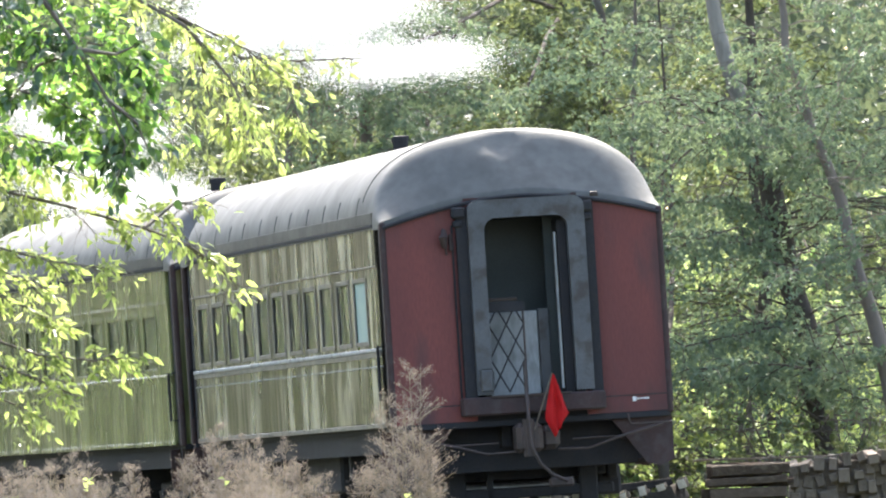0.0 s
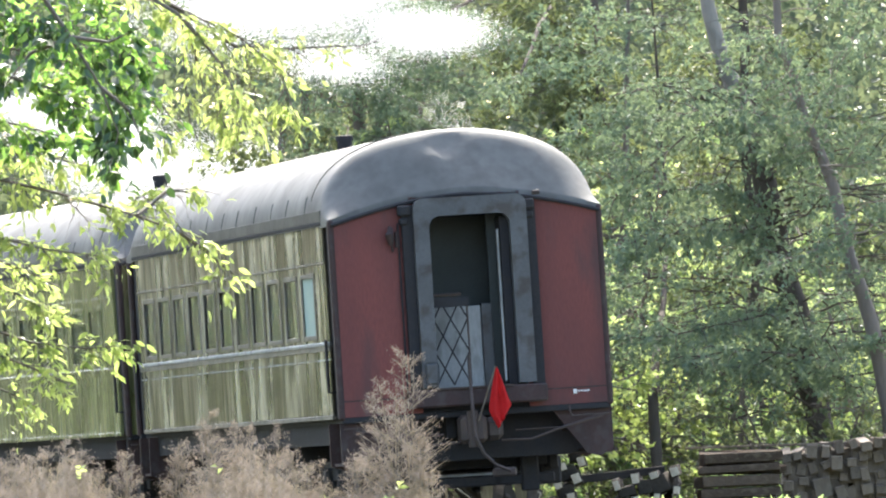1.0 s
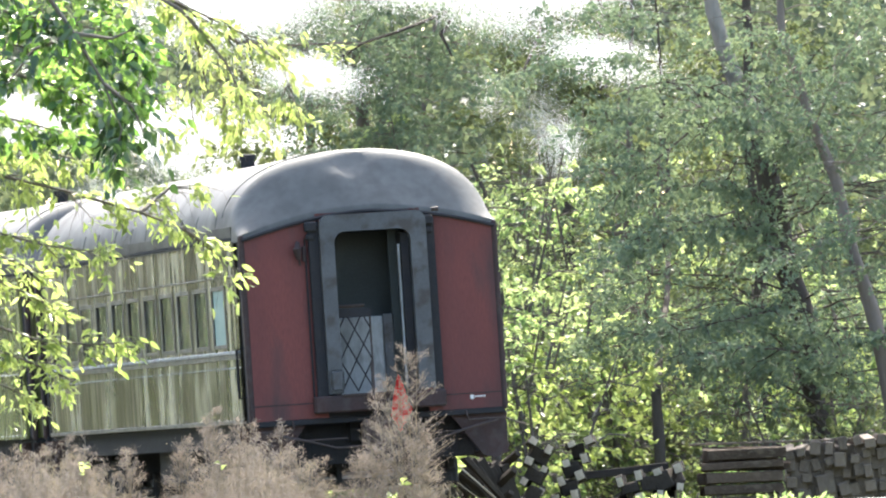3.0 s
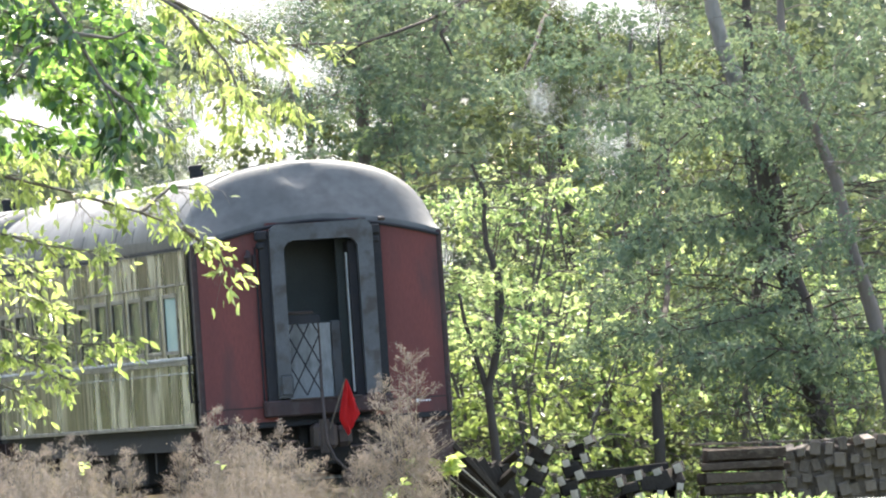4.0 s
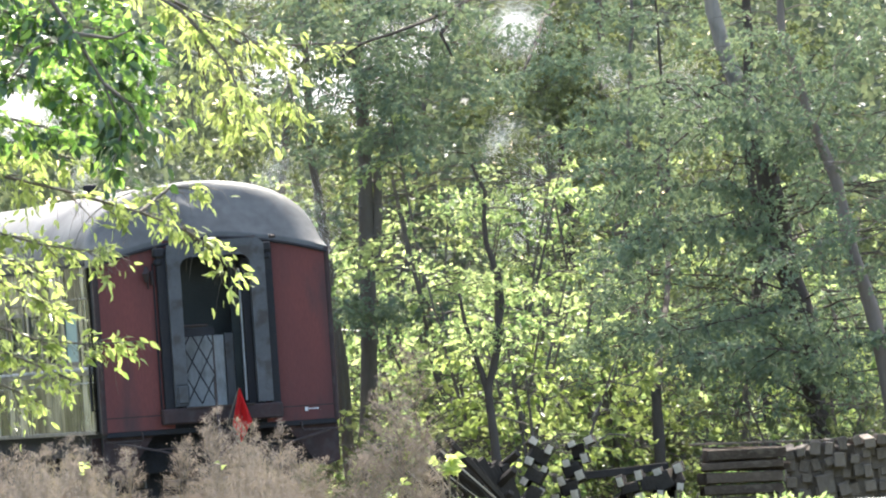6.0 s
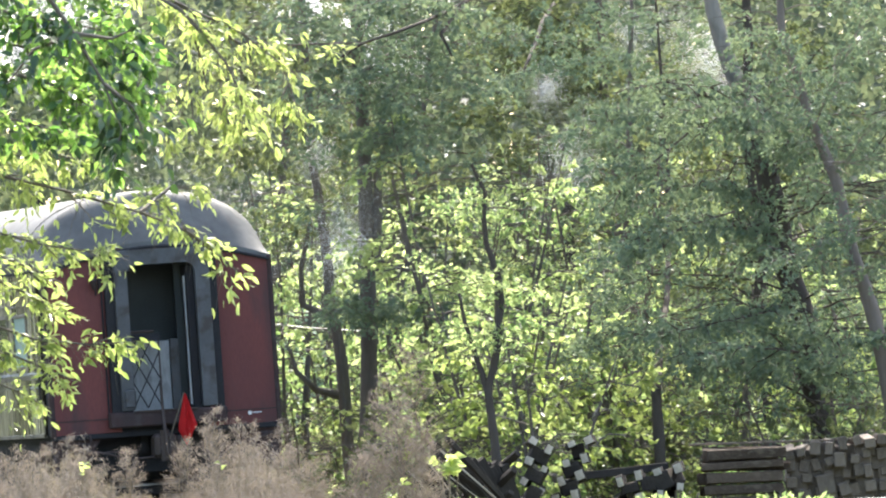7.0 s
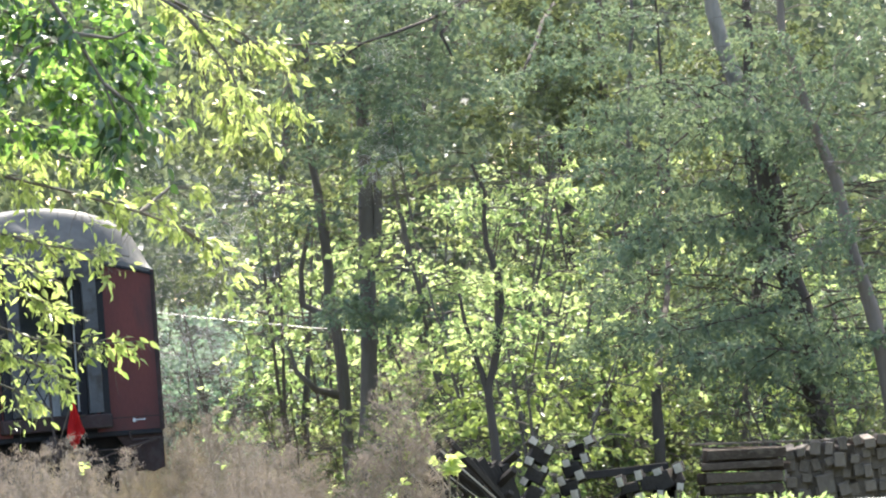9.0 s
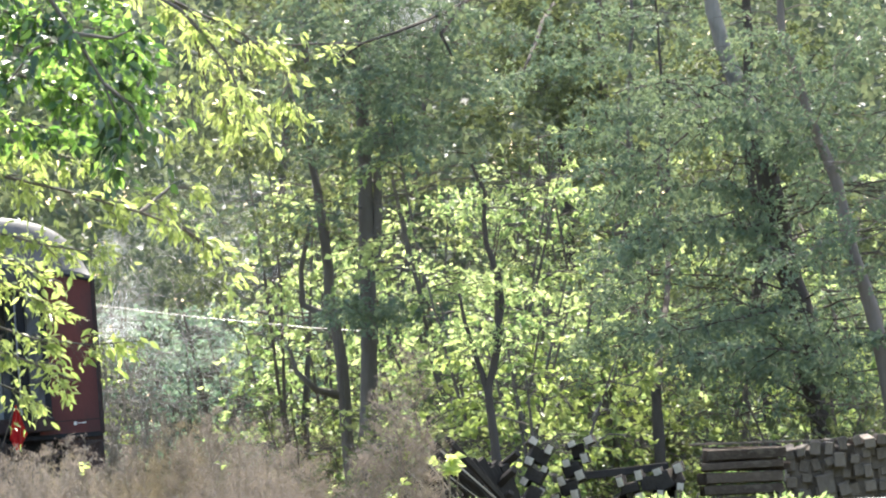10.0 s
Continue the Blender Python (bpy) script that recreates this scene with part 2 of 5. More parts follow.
# haze over the clearing is put into this pale leaf colour
LEAF_HAZY = leaf_material("teal leaf with haze in its colour", (0.14, 0.21, 0.155), (0.19, 0.26, 0.185), (0.22, 0.36, 0.22), (0.40, 0.50, 0.30), 0.2, 0.4)
STEAM = leaf_material("white steam droplet", (0.92, 0.92, 0.92), (0.95, 0.95, 0.95), (0.92, 0.92, 0.92), (0.95, 0.95, 0.95), 0.0, 0.55)


# ---- the train ----
COACH = 15.7      # length over the ends
EAVE, TOP, SILL = 3.33, 4.27, 1.17
WALL = 0.55       # where the side walls begin, behind the vestibule doors


def roof_height(x, y):
    """The roof's height over the coach's plan: an arch along the car, drawn down into a hood at both ends."""
    u = min(1.0, abs(x) / 1.53)
    full = EAVE + (TOP - EAVE) * (1 - u ** 2.25) ** 0.44
    end = EAVE + 0.27 * (1 - u ** 1.7)
    d = min(y, COACH - y)
    v = d / 0.54
    b = v if v < 0.8 else 0.8 + 0.2 * math.sin(min(1.0, (v - 0.8) / 0.4) * math.pi / 2)
    dent = 0.055 * math.exp(-((x + 0.15) / 0.26) ** 2 - ((d - 0.42) / 0.10) ** 2) - 0.012 * math.exp(-((x - 0.14) / 0.07) ** 2 - ((d - 0.42) / 0.12) ** 2)
    # knocks and a crease in the sheet metal of the hood
    dent += 0.035 * math.exp(-((x - 0.02) / 0.22) ** 2 - ((d - 0.50) / 0.07) ** 2) - 0.02 * math.exp(-((x + 0.36 - 0.3 * d) / 0.03) ** 2 - ((d - 0.4) / 0.2) ** 2)
    dent += 0.022 * math.sin(x * 4.1 + 0.7) * math.exp(-((d - 0.3) / 0.2) ** 2)
    return end * (1 - b) + full * b - dent


def roof_mesh():
    bm = bmesh.new()
    ys = [0.0] + [1.35 * (i / 24) ** 1.4 for i in range(1, 25)] + [1.35 + 0.65 * i for i in range(1, 20)]
    ys = [y for y in ys if y < COACH / 2] + [COACH / 2]
    ys += [COACH - y for y in ys[-2::-1]]
    xs = [1.53 * math.sin(math.pi / 2 * i / 28) for i in range(-28, 29)]
    rows = []
    for y in ys:
        yy = max(0.0, min(COACH, y))
        rows.append([bm.verts.new((x, y, roof_height(x, yy) - (0.03 if y < 0 or y > COACH else 0) + 0.006 * noise.noise((x * 2, y * 2, 0)))) for x in xs])
    for a, b in zip(rows, rows[1:]):
        for i in range(len(xs) - 1):
            bm.faces.new((a[i], a[i + 1], b[i + 1], b[i]))
    # thickness: a lower skin and the rim between
    low = [[bm.verts.new(v.co + Vector((0, 0, -0.06))) for v in row] for row in rows]
    for a, b in zip(low, low[1:]):
        for i in range(len(xs) - 1):
            bm.faces.new((a[i], b[i], b[i + 1], a[i + 1]))
    for r, q in ((rows[0], low[0]), (rows[-1], low[-1]), ([x[0] for x in rows], [x[0] for x in low]), ([x[-1] for x in rows], [x[-1] for x in low])):
        for i in range(len(r) - 1):
            bm.faces.new((r[i], q[i], q[i + 1], r[i + 1]))
    return bm


def arch(w, z0, z1, r, mid=0.0, n=6):
    """An outline, x and z: upright sides and a top with rounded corners."""
    pts = [(-w, z0)]
    pts += [(-w + r - r * math.cos(a * math.pi / 2 / n), z1 - r + r * math.sin(a * math.pi / 2 / n)) for a in range(n + 1)]
    pts += [(w - r + r * math.sin(a * math.pi / 2 / n), z1 - r + r * math.cos(a * math.pi / 2 / n)) for a in range(n + 1)]
    return [(x + mid, z) for x, z in pts + [(w, z0)]]


def ring(bm, outer, inner, y0, y1):
    """A frame between two outlines of as many points, open at the foot."""
    grid = [[bm.verts.new((x, y, z)) for x, z in line] for y in (y0, y1) for line in (outer, inner)]
    fo, fi, bo, bi = grid
    for i in range(len(outer) - 1):
        for a, b in ((fo, fi), (fi, bi), (bi, bo), (bo, fo)):
            bm.faces.new((a[i], a[i + 1], b[i + 1], b[i]))
    for i in (0, -1):
        bm.faces.new((fo[i], fi[i], bi[i], bo[i]))
    return bm


WINDOWS = 11
PITCH = 1.235


def window_spans():
    return [(1.42 + PITCH * i, 1.42 + PITCH * i + 0.86) for i in range(WINDOWS)]


def coach_side(bm, sx):
    """One side wall with its window openings, 60 mm thick."""
    a, b = (sx * 1.44, sx * 1.50) if sx > 0 else (-1.50, -1.44)
    box(bm, a, b, WALL, COACH - WALL, SILL, 2.07)
    box(bm, a, b, WALL, COACH - WALL, 2.74, EAVE + 0.05)
    edge = WALL
    for y0, y1 in window_spans() + [(COACH - WALL, 0)]:
        box(bm, a, b, edge, y0, 2.07, 2.74)
        edge = y1


def truck_parts(coach, y):
    bm = bmesh.new()
    for sx in (-1, 1):
        box(bm, sx * 1.02 - 0.06, sx * 1.02 + 0.06, y - 1.5, y + 1.5, 0.45, 0.68, 0.02)
        for dy in (-1.1, 1.1):
            box(bm, sx * 1.02 - 0.13, sx * 1.02 + 0.13, y + dy - 0.16, y + dy + 0.16, 0.28, 0.6, 0.03)
        for dy in (-0.35, 0.35):
            tube(bm, [(sx * 1.02, y + dy, 0.3), (sx * 1.02, y + dy, 0.62)], 0.11, 10)
    box(bm, -1.05, 1.05, y - 0.25, y + 0.25, 0.5, 0.8, 0.02)
    box(bm, -0.95, 0.95, y - 1.5, y - 1.38, 0.5, 0.66, 0.02)
    box(bm, -0.95, 0.95, y + 1.38, y + 1.5, 0.5, 0.66, 0.02)
    part("truck", bm, BLACK, coach, "black cast steel truck frame")
    for dy in (-1.62, 1.62):
        bm = bmesh.new()
        box(bm, -1.0, 1.0, y + dy - 0.04, y + dy + 0.04, 0.30, 0.42, 0.02)
        for x in (-0.72, 0.72):
            box(bm, x - 0.1, x + 0.1, y + dy - 0.06, y + dy + 0.06, 0.22, 0.86, 0.02)
        for x in (-0.35, 0.35):
            box(bm, x - 0.03, x + 0.03, y + dy - 0.04, y + dy + 0.04, 0.3, 0.9)
        part("brake_beam", bm, BLACK, coach)
    wheels = []
    for dy in (-1.1, 1.1):
        bm = bmesh.new()
        tube(bm, [(-0.95, 0, 0), (0.95, 0, 0)], 0.075, 12)
        for sx in (-1, 1):
            tube(bm, [(sx * 0.70, 0, 0), (sx * 0.735, 0, 0), (sx * 0.74, 0, 0), (sx * 0.83, 0, 0)], [0.445, 0.445, 0.42, 0.41], 28)
            for k in range(6):
                w = Matrix.Rotation(k * math.pi / 3, 4, "X")
                box(bm, sx * 0.83 - 0.01, sx * 0.83 + 0.03, -0.03, 0.03, 0.1, 0.36, 0, w)
        ob = part("wheelset", bm, STEEL, coach, "steel axle with two wheels")
        ob.location = (0, y + dy, 0.42)
        wheels.append((ob, y + dy))
    return wheels


def bars(bm, rows):
    for a, b, w in rows:
        tube(bm, [a, b], w, 5)
    return bm


def coach_body(name, side_paint, end_paint, label, vents, trim, rail):
    """A passenger coach with its tail end at the origin, running to +y; the rails' top is at z = 0."""
    coach = tagged(new(name), label, "train coach", "coaches of the train")
    bm = bmesh.new()
    coach_side(bm, -1)
    part("side_wall", bm, side_paint, coach)
    bm = bmesh.new()
    coach_side(bm, 1)
    part("side_wall", bm, side_paint, coach)
    smooth(part("roof", roof_mesh(), ROOF, coach, "grey arched metal roof with rounded hoods"), 50)

    # roof seams and the gutter along the eaves
    bm = bmesh.new()
    for sx in (-1, 1):
        box(bm, sx * 1.525 - 0.015, sx * 1.525 + 0.015, 0.5, COACH - 0.5, EAVE - 0.045, EAVE - 0.005, 0.008)
    part("gutter", bm, BLACK, coach)
    bm = bmesh.new()
    for sx in (-1, 1):
        box(bm, sx * 1.527 - 0.008, sx * 1.527 + 0.008, 0.5, COACH - 0.5, EAVE - 0.003, EAVE + 0.12, 0.004)
    part("eave_strip", bm, EAVE_GREY, coach, "dark grey strip along the eaves")
    pts = []
    for i in range(49):
        x = 1.53 * math.sin(math.pi / 2 * (i - 24) / 24)
        pts.append((x, 0, roof_height(x, 5.0) + 0.004))
    for sgn in (-1, 1):
        seam = bmesh.new()
        tube(seam, [q for q in pts if q[0] * sgn > 1.46], 0.008, 4)
        me = bpy.data.meshes.new("roof_seam")
        seam.to_mesh(me)
        seam.free()
        me.materials.append(ROOF)
        for i in range(11):
            link("roof_seam", me, coach).location = (0, 1.6 + 1.235 * i + (0.12 if i % 3 == 1 else 0), 0)
    bm = bmesh.new()
    pts = []
    for i in range(25):
        x = 1.5 * math.sin(math.pi / 2 * (i - 12) / 12)
        pts.append((x * 1.02, 1.05, roof_height(x, 1.05) + 0.005))
    tube(bm, pts, 0.007, 5)
    part("hood_seam", bm, ROOF, coach)
    for y in vents:
        bm = bmesh.new()
        tube(bm, [(-0.2, y, TOP - 0.12), (-0.2, y, TOP + 0.10)], 0.09, 12)
        tube(bm, [(-0.2, y, TOP + 0.10), (-0.2, y, TOP + 0.155), (-0.2, y, TOP + 0.165)], [0.105, 0.105, 0.06], 12)
        part("roof_vent", bm, BLACK, coach, "black round roof vent")

    # mouldings, panels and battens on both sides
    for sx in (-1, 1):
        x = sx * 1.50
        bm = bmesh.new()
        box(bm, x - 0.035, x + 0.035, WALL, COACH - WALL, 1.955, 2.0, 0.01)
        part("belt_rail", bm, rail, coach)
        bm = bmesh.new()
        box(bm, x - 0.02, x + 0.02, WALL, COACH - WALL, 1.90, 1.955)
        box(bm, x - 0.018, x + 0.018, WALL, COACH - WALL, 2.86, 2.885, 0.004)
        box(bm, x - 0.02, x + 0.02, WALL, COACH - WALL, SILL - 0.03, SILL + 0.02, 0.005)
        part("moulding", bm, trim, coach)
        bm = bmesh.new()
        box(bm, x - 0.012, x + 0.012, WALL, COACH - WALL, 1.795, 1.81)
        part("rivet_strip", bm, rail, coach)
        # riveted lower panels with open joints
        edge, k = WALL + 0.02, 0
        while edge < COACH - WALL - 0.25:
            w = (2.45, 1.9, 3.1, 2.2)[k % 4]
            end = min(edge + w, COACH - WALL - 0.02)
            bm = bmesh.new()
            box(bm, x - 0.008, x + 0.008, edge + 0.008, end - 0.012, SILL + 0.025, 1.79, 0.003)
            part("side_panel", bm, side_paint, coach)
            edge, k = end, k + 1
        for i in range(7):
            bm = bmesh.new()
            y = WALL + 0.02 + (COACH - 2 * WALL - 0.04) / 7 * i
            box(bm, x - 0.008, x + 0.008, y + 0.01, y + (COACH - 2 * WALL - 0.04) / 7 - 0.01, 2.89, EAVE - 0.03, 0.003)
            part("letterboard_panel", bm, side_paint, coach)
        # windows: frame, mullions, glass
        for i, (y0, y1) in enumerate(window_spans()):
            bm = bmesh.new()
            for q in ((y0 - 0.05, y0 + 0.02, 2.035, 2.775), (y1 - 0.02, y1 + 0.05, 2.035, 2.775), (y0 + 0.02, y1 - 0.02, 2.035, 2.085), (y0 + 0.02, y1 - 0.02, 2.725, 2.775)):
                box(bm, x - 0.009, x + 0.009, q[0], q[1], q[2], q[3], 0.003)
            w = part("window", bm, trim, coach)
            bm = bmesh.new()
            box(bm, x - sx * 0.016 - 0.003, x - sx * 0.016 + 0.003, y0, y1, 2.07, 2.74)
            pane = part("pane", bm, BLIND if i == 0 and rail is PALE else GLASS, w)
            pane.visible_shadow = False

    # floor, inner bulkheads and seats
    bm = bmesh.new()
    box(bm, -1.44, 1.44, 0.05, COACH - 0.05, SILL - 0.08, SILL + 0.06)
    part("floor_deck", bm, BLACK, coach)
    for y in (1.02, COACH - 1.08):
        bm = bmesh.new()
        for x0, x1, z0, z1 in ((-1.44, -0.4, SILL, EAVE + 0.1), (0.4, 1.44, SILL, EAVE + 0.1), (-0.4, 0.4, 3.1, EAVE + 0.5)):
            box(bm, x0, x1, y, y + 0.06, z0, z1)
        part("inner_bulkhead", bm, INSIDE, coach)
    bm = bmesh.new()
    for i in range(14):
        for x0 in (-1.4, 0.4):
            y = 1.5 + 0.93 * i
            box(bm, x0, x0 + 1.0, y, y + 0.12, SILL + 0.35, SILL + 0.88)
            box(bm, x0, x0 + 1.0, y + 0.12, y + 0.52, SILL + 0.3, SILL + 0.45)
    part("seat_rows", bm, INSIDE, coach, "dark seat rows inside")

    # underframe
    for x in (-1.4, -0.3, 0.2, 1.3):
        bm = bmesh.new()
        box(bm, x, x + 0.1, 0.3, COACH - 0.3, 0.86, SILL - 0.08)
        part("underframe_beam", bm, BLACK, coach)
    for y in (0.5, 1.0, 4.6, COACH - 4.6, COACH - 1.0, COACH - 0.5):
        bm = bmesh.new()
        box(bm, -1.3, 1.3, y, y + 0.1, 0.60, SILL - 0.08, 0.01)
        part("cross_bearer", bm, BLACK, coach)
    bm = bmesh.new()
    box(bm, -1.2, -0.5, 6.0, 8.6, 0.45, 0.95, 0.03)
    part("battery_box", bm, BLACK, coach)
    bm = bmesh.new()
    tube(bm, [(0.8, 6.0, 0.7), (0.8, 8.0, 0.7)], 0.24, 16)
    part("air_tank", bm, BLACK, coach)
    wheels = truck_parts(coach, 2.6) + truck_parts(coach, COACH - 2.6)

    # both ends
    for end in (0, 1):
        m = Matrix.Identity(4) if end == 0 else Matrix.Translation((0, COACH, 0)) @ Matrix.Rotation(math.pi, 4, "Z")

        def put(name, bm, mat, label="", parent=None):
            bmesh.ops.transform(bm, matrix=m, verts=bm.verts)
            return part(name, bm, mat, parent or coach, label)

        # end wall in two leaves either side of the doorway
        for sx in (-1, 1):
            bm = bmesh.new()
            n = 8
            outline = [(sx * 0.60, SILL - 0.02), (sx * 1.49, SILL - 0.02)]
            outline += [(sx * (1.49 + (0.60 - 1.49) * i / n), roof_height(1.49 + (0.60 - 1.49) * i / n, 0.0) - 0.06) for i in range(n + 1)]
            plate(bm, outline, 0.0, 0.06)
            put("end_wall", bm, end_paint)
            bm = bmesh.new()
            box(bm, sx * 1.50 - 0.035, sx * 1.50 + 0.03, -0.02, 0.10, SILL - 0.05, EAVE, 0.02)
            put("corner_post", bm, DARK_RED)
            # dark vestibule side door with its grab rail
            bm = bmesh.new()
            box(bm, sx * 1.45 - 0.02, sx * 1.45 + 0.02, 0.10, WALL - 0.005, SILL - 0.02, EAVE + 0.03, 0.005)
            put("vestibule_door", bm, BLACK, "dark vestibule side door")
            bm = bmesh.new()
            x = sx * 1.56
            tube(bm, [(sx * 1.45, 0.46, 1.44), (x, 0.46, 1.44), (x, 0.46, 2.02), (sx * 1.45, 0.46, 2.02)], 0.018, 6)
            put("grab_rail", bm, BLACK)
            # steps: two stringers and treads
            bm = bmesh.new()
            for y in (0.08, 0.86):
                plate(bm, [(sx * 0.86, SILL - 0.08), (sx * 1.52, SILL - 0.08), (sx * 1.52, 0.62), (sx * 1.36, 0.56), (sx * 1.22, 0.60)], y, y + 0.04)
            for x, z in ((1.34, 0.62), (1.16, 0.86)):
                box(bm, sx * x - 0.14, sx * x + 0.14, 0.12, 0.86, z, z + 0.03)
            put("entry_steps", bm, DARK_RED, "dark red folding entry steps")
            bm = bmesh.new()
            tube(bm, [(sx * 1.50, -0.05, 1.02), (sx * 1.05, -0.05, 1.02), (sx * 1.03, -0.05, 1.06), (sx * 1.03, 0.0, 1.13)], 0.012, 5)
            put("step_rail", bm, IRON)
            # hinge hardware and dark buffer strip beside the doorway
            bm = bmesh.new()
            o = 0.05 if sx > 0 else 0.0
            plate(bm, [(sx * 0.60 + o, 1.38), (sx * 0.72 + o, 1.38), (sx * 0.72 + o, 3.40), (sx * 0.60 + o, 3.44)], -0.09, 0.0)
            put("diaphragm_bellows", bm, BLACK, "folded black rubber diaphragm")
            bm = bmesh.new()
            box(bm, sx * 0.69 - 0.07, sx * 0.69 + 0.07, -0.14, 0.0, 3.32, 3.44, 0.02)
            box(bm, sx * 0.70 - 0.05, sx * 0.70 + 0.05, -0.12, 0.0, 3.22, 3.30, 0.02)
            tube(bm, [(sx * 0.76, -0.03, 1.40), (sx * 0.76, -0.03, 3.25)], 0.012, 5)
            put("diaphragm_spring", bm, BLACK)
        # black bar added for the shadow in the gap under the hood
        bm = bmesh.new()
        tube(bm, [(x / 10, -0.03, roof_height(x / 10, 0.0) - 0.07) for x in range(-15, 16)], 0.022, 6)
        put("drip_edge", bm, BLACK, "black bar for the shadow gap under the hood")
        bm = bmesh.new()
        box(bm, -0.62, 0.62, 0.0, 0.06, 3.32, 3.53)
        put("door_header", bm, end_paint)
        bm = bmesh.new()
        ring(bm, arch(0.632, 1.42, 3.50, 0.12, 0.032), arch(0.452, 1.42, 3.30, 0.13, 0.022), -0.15, -0.05)
        smooth(put("diaphragm_frame", bm, FRAME_GREY, "blue grey arched gangway frame"), 30)
        # gangway throat
        bm = bmesh.new()
        for x0, x1 in ((-0.50, -0.44), (0.48, 0.54)):
            box(bm, x0, x1, -0.05, 0.30, 1.38, 3.30)
        box(bm, -0.50, 0.54, -0.05, 0.30, 3.30, 3.36)
        put("gangway_lining", bm, BLACK)
        # buffer beam, threshold plate
        bm = bmesh.new()
        box(bm, -0.78, 0.78, -0.17, 0.0, 1.20, 1.40, 0.02)
        put("threshold_plate", bm, DARK_RED, "dirty red buffer beam")
        bm = bmesh.new()
        box(bm, -0.46, 0.40, -0.19, -0.15, 1.385, 1.41, 0.005)
        put("tread_strip", bm, IRON)
        bm = bmesh.new()
        box(bm, -1.5, 1.5, 0.0, 0.12, SILL - 0.09, SILL - 0.02, 0.01)
        put("end_sill", bm, BLACK)
        # coupler
        bm = bmesh.new()
        box(bm, -0.13, 0.13, -0.05, 0.9, 0.80, 1.05, 0.03)
        box(bm, -0.25, 0.04, -0.38, -0.05, 0.78, 1.10, 0.05)
        box(bm, 0.02, 0.24, -0.28, -0.05, 0.80, 1.06, 0.06)
        tube(bm, [(-0.12, -0.36, 0.74), (-0.12, -0.36, 1.14)], 0.06, 10)
        put("coupler", bm, IRON, "rusty knuckle coupler")
        bm = bmesh.new()
        tube(bm, [(-0.09, -0.20, 1.75), (-0.10, -0.26, 1.45), (-0.12, -0.42, 1.15), (-0.11, -0.46, 0.85), (-0.03, -0.46, 0.66), (0.10, -0.45, 0.53), (0.26, -0.42, 0.46)], 0.02, 8)
        box(bm, 0.08, 0.34, -0.36, -0.26, 0.40, 0.50, 0.02)
        put("air_hose", bm, IRON, "grey brown rubber air hose")
        for sx in (-1, 1):
            bm = bmesh.new()
            tube(bm, [(sx * 0.22, -0.2, 0.80), (sx * 0.55, -0.2, 0.79), (sx * 0.85, -0.18, 0.88), (sx * 1.38, -0.12, 1.0)], 0.014, 5)
            tube(bm, [(sx * 0.40, -0.1, 0.90), (sx * 0.9, -0.12, 0.90), (sx * 1.3, -0.1, 1.0)], 0.010, 5)
            put("uncoupling_lever", bm, IRON)
    return coach, wheels


BLIND = material("pale blue frosted pane", (0.24, 0.35, 0.32), 0.5, second=(0.20, 0.30, 0.28), scale=3)
rear_coach, rear_wheels = coach_body("passenger_coach", CREAM, RED, "weathered cream passenger coach with red end and grey roof on rails", (6.6,), TRIM, PALE)

# only on the tail: open doorway with pale lower panel, scissor gate, pole, marks and flag
bm = bmesh.new()
box(bm, -0.42, 0.17, 0.34, 0.38, 1.38, 2.30, 0.01)
part("dutch_door", bm, PALE, rear_coach, "pale grey lower door panel")
# narrow darker panel to the right of the pale one
bm = bmesh.new()
box(bm, 0.17, 0.29, 0.30, 0.36, 1.38, 2.32, 0.01)
part("inner_locker", bm, FRAME_GREY, rear_coach, "darker grey panel beside the pale door panel")
# dark sheets added behind the doorway for the dimness inside
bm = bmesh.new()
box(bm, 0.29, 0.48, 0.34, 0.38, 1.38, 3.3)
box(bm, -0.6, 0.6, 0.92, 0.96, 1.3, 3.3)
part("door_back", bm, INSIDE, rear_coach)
gate = []
W0, W1, Z0, Z1 = -0.42, -0.04, 1.44, 2.30
step = 0.19
for k in range(-5, 4):
    for sgn in (1, -1):
        x0, z0 = (W0 + step * k, Z0) if sgn > 0 else (W1 - step * k, Z0)
        rise = 1.9
        a = max(0.0, (W0 - x0) * sgn if sgn > 0 else (x0 - W1))
        b = min((Z1 - Z0) / rise, (W1 - x0) if sgn > 0 else (x0 - W0))
        if b - a > 0.02:
            gate.append(((x0 + sgn * a, 0.0, z0 + a * rise), (x0 + sgn * b, 0.0, z0 + b * rise), 0.009))
bm = bmesh.new()
box(bm, -0.44, -0.02, -0.012, 0.028, 2.30, 2.40)
scissor = part("scissor_gate", bm, BLACK, rear_coach, "black lattice scissor gate")
for bar in gate:
    part("lattice_bar", bars(bmesh.new(), [bar]), BLACK, scissor)
part("gate_bar", bars(bmesh.new(), [((W0 - 0.02, 0, 2.43), (-0.10, 0, 2.43), 0.02), ((W1, 0, 1.42), (W1, 0, 2.33), 0.012)]), IRON, scissor)
part("door_edge", bars(bmesh.new(), [((0.35, 0.0, 1.45), (0.35, 0.0, 3.12), 0.015)]), PALE, rear_coach, "pale upright door edge")
bm = bmesh.new()
box(bm, 0.38, 0.475, 0.0, 0.30, 1.40, 3.25)
part("folded_door", bm, BLACK, rear_coach, "dark folded door")
bm = bmesh.new()
box(bm, -0.58, -0.42, -0.18, -0.14, 1.44, 1.70, 0.03)
part("bracket", bm, FRAME_GREY, rear_coach)
bm = bmesh.new()
tube(bm, [(-0.85, -0.06, 3.20), (-0.87, -0.1, 3.13), (-0.85, -0.06, 3.02)], [0.03, 0.05, 0.03], 8)
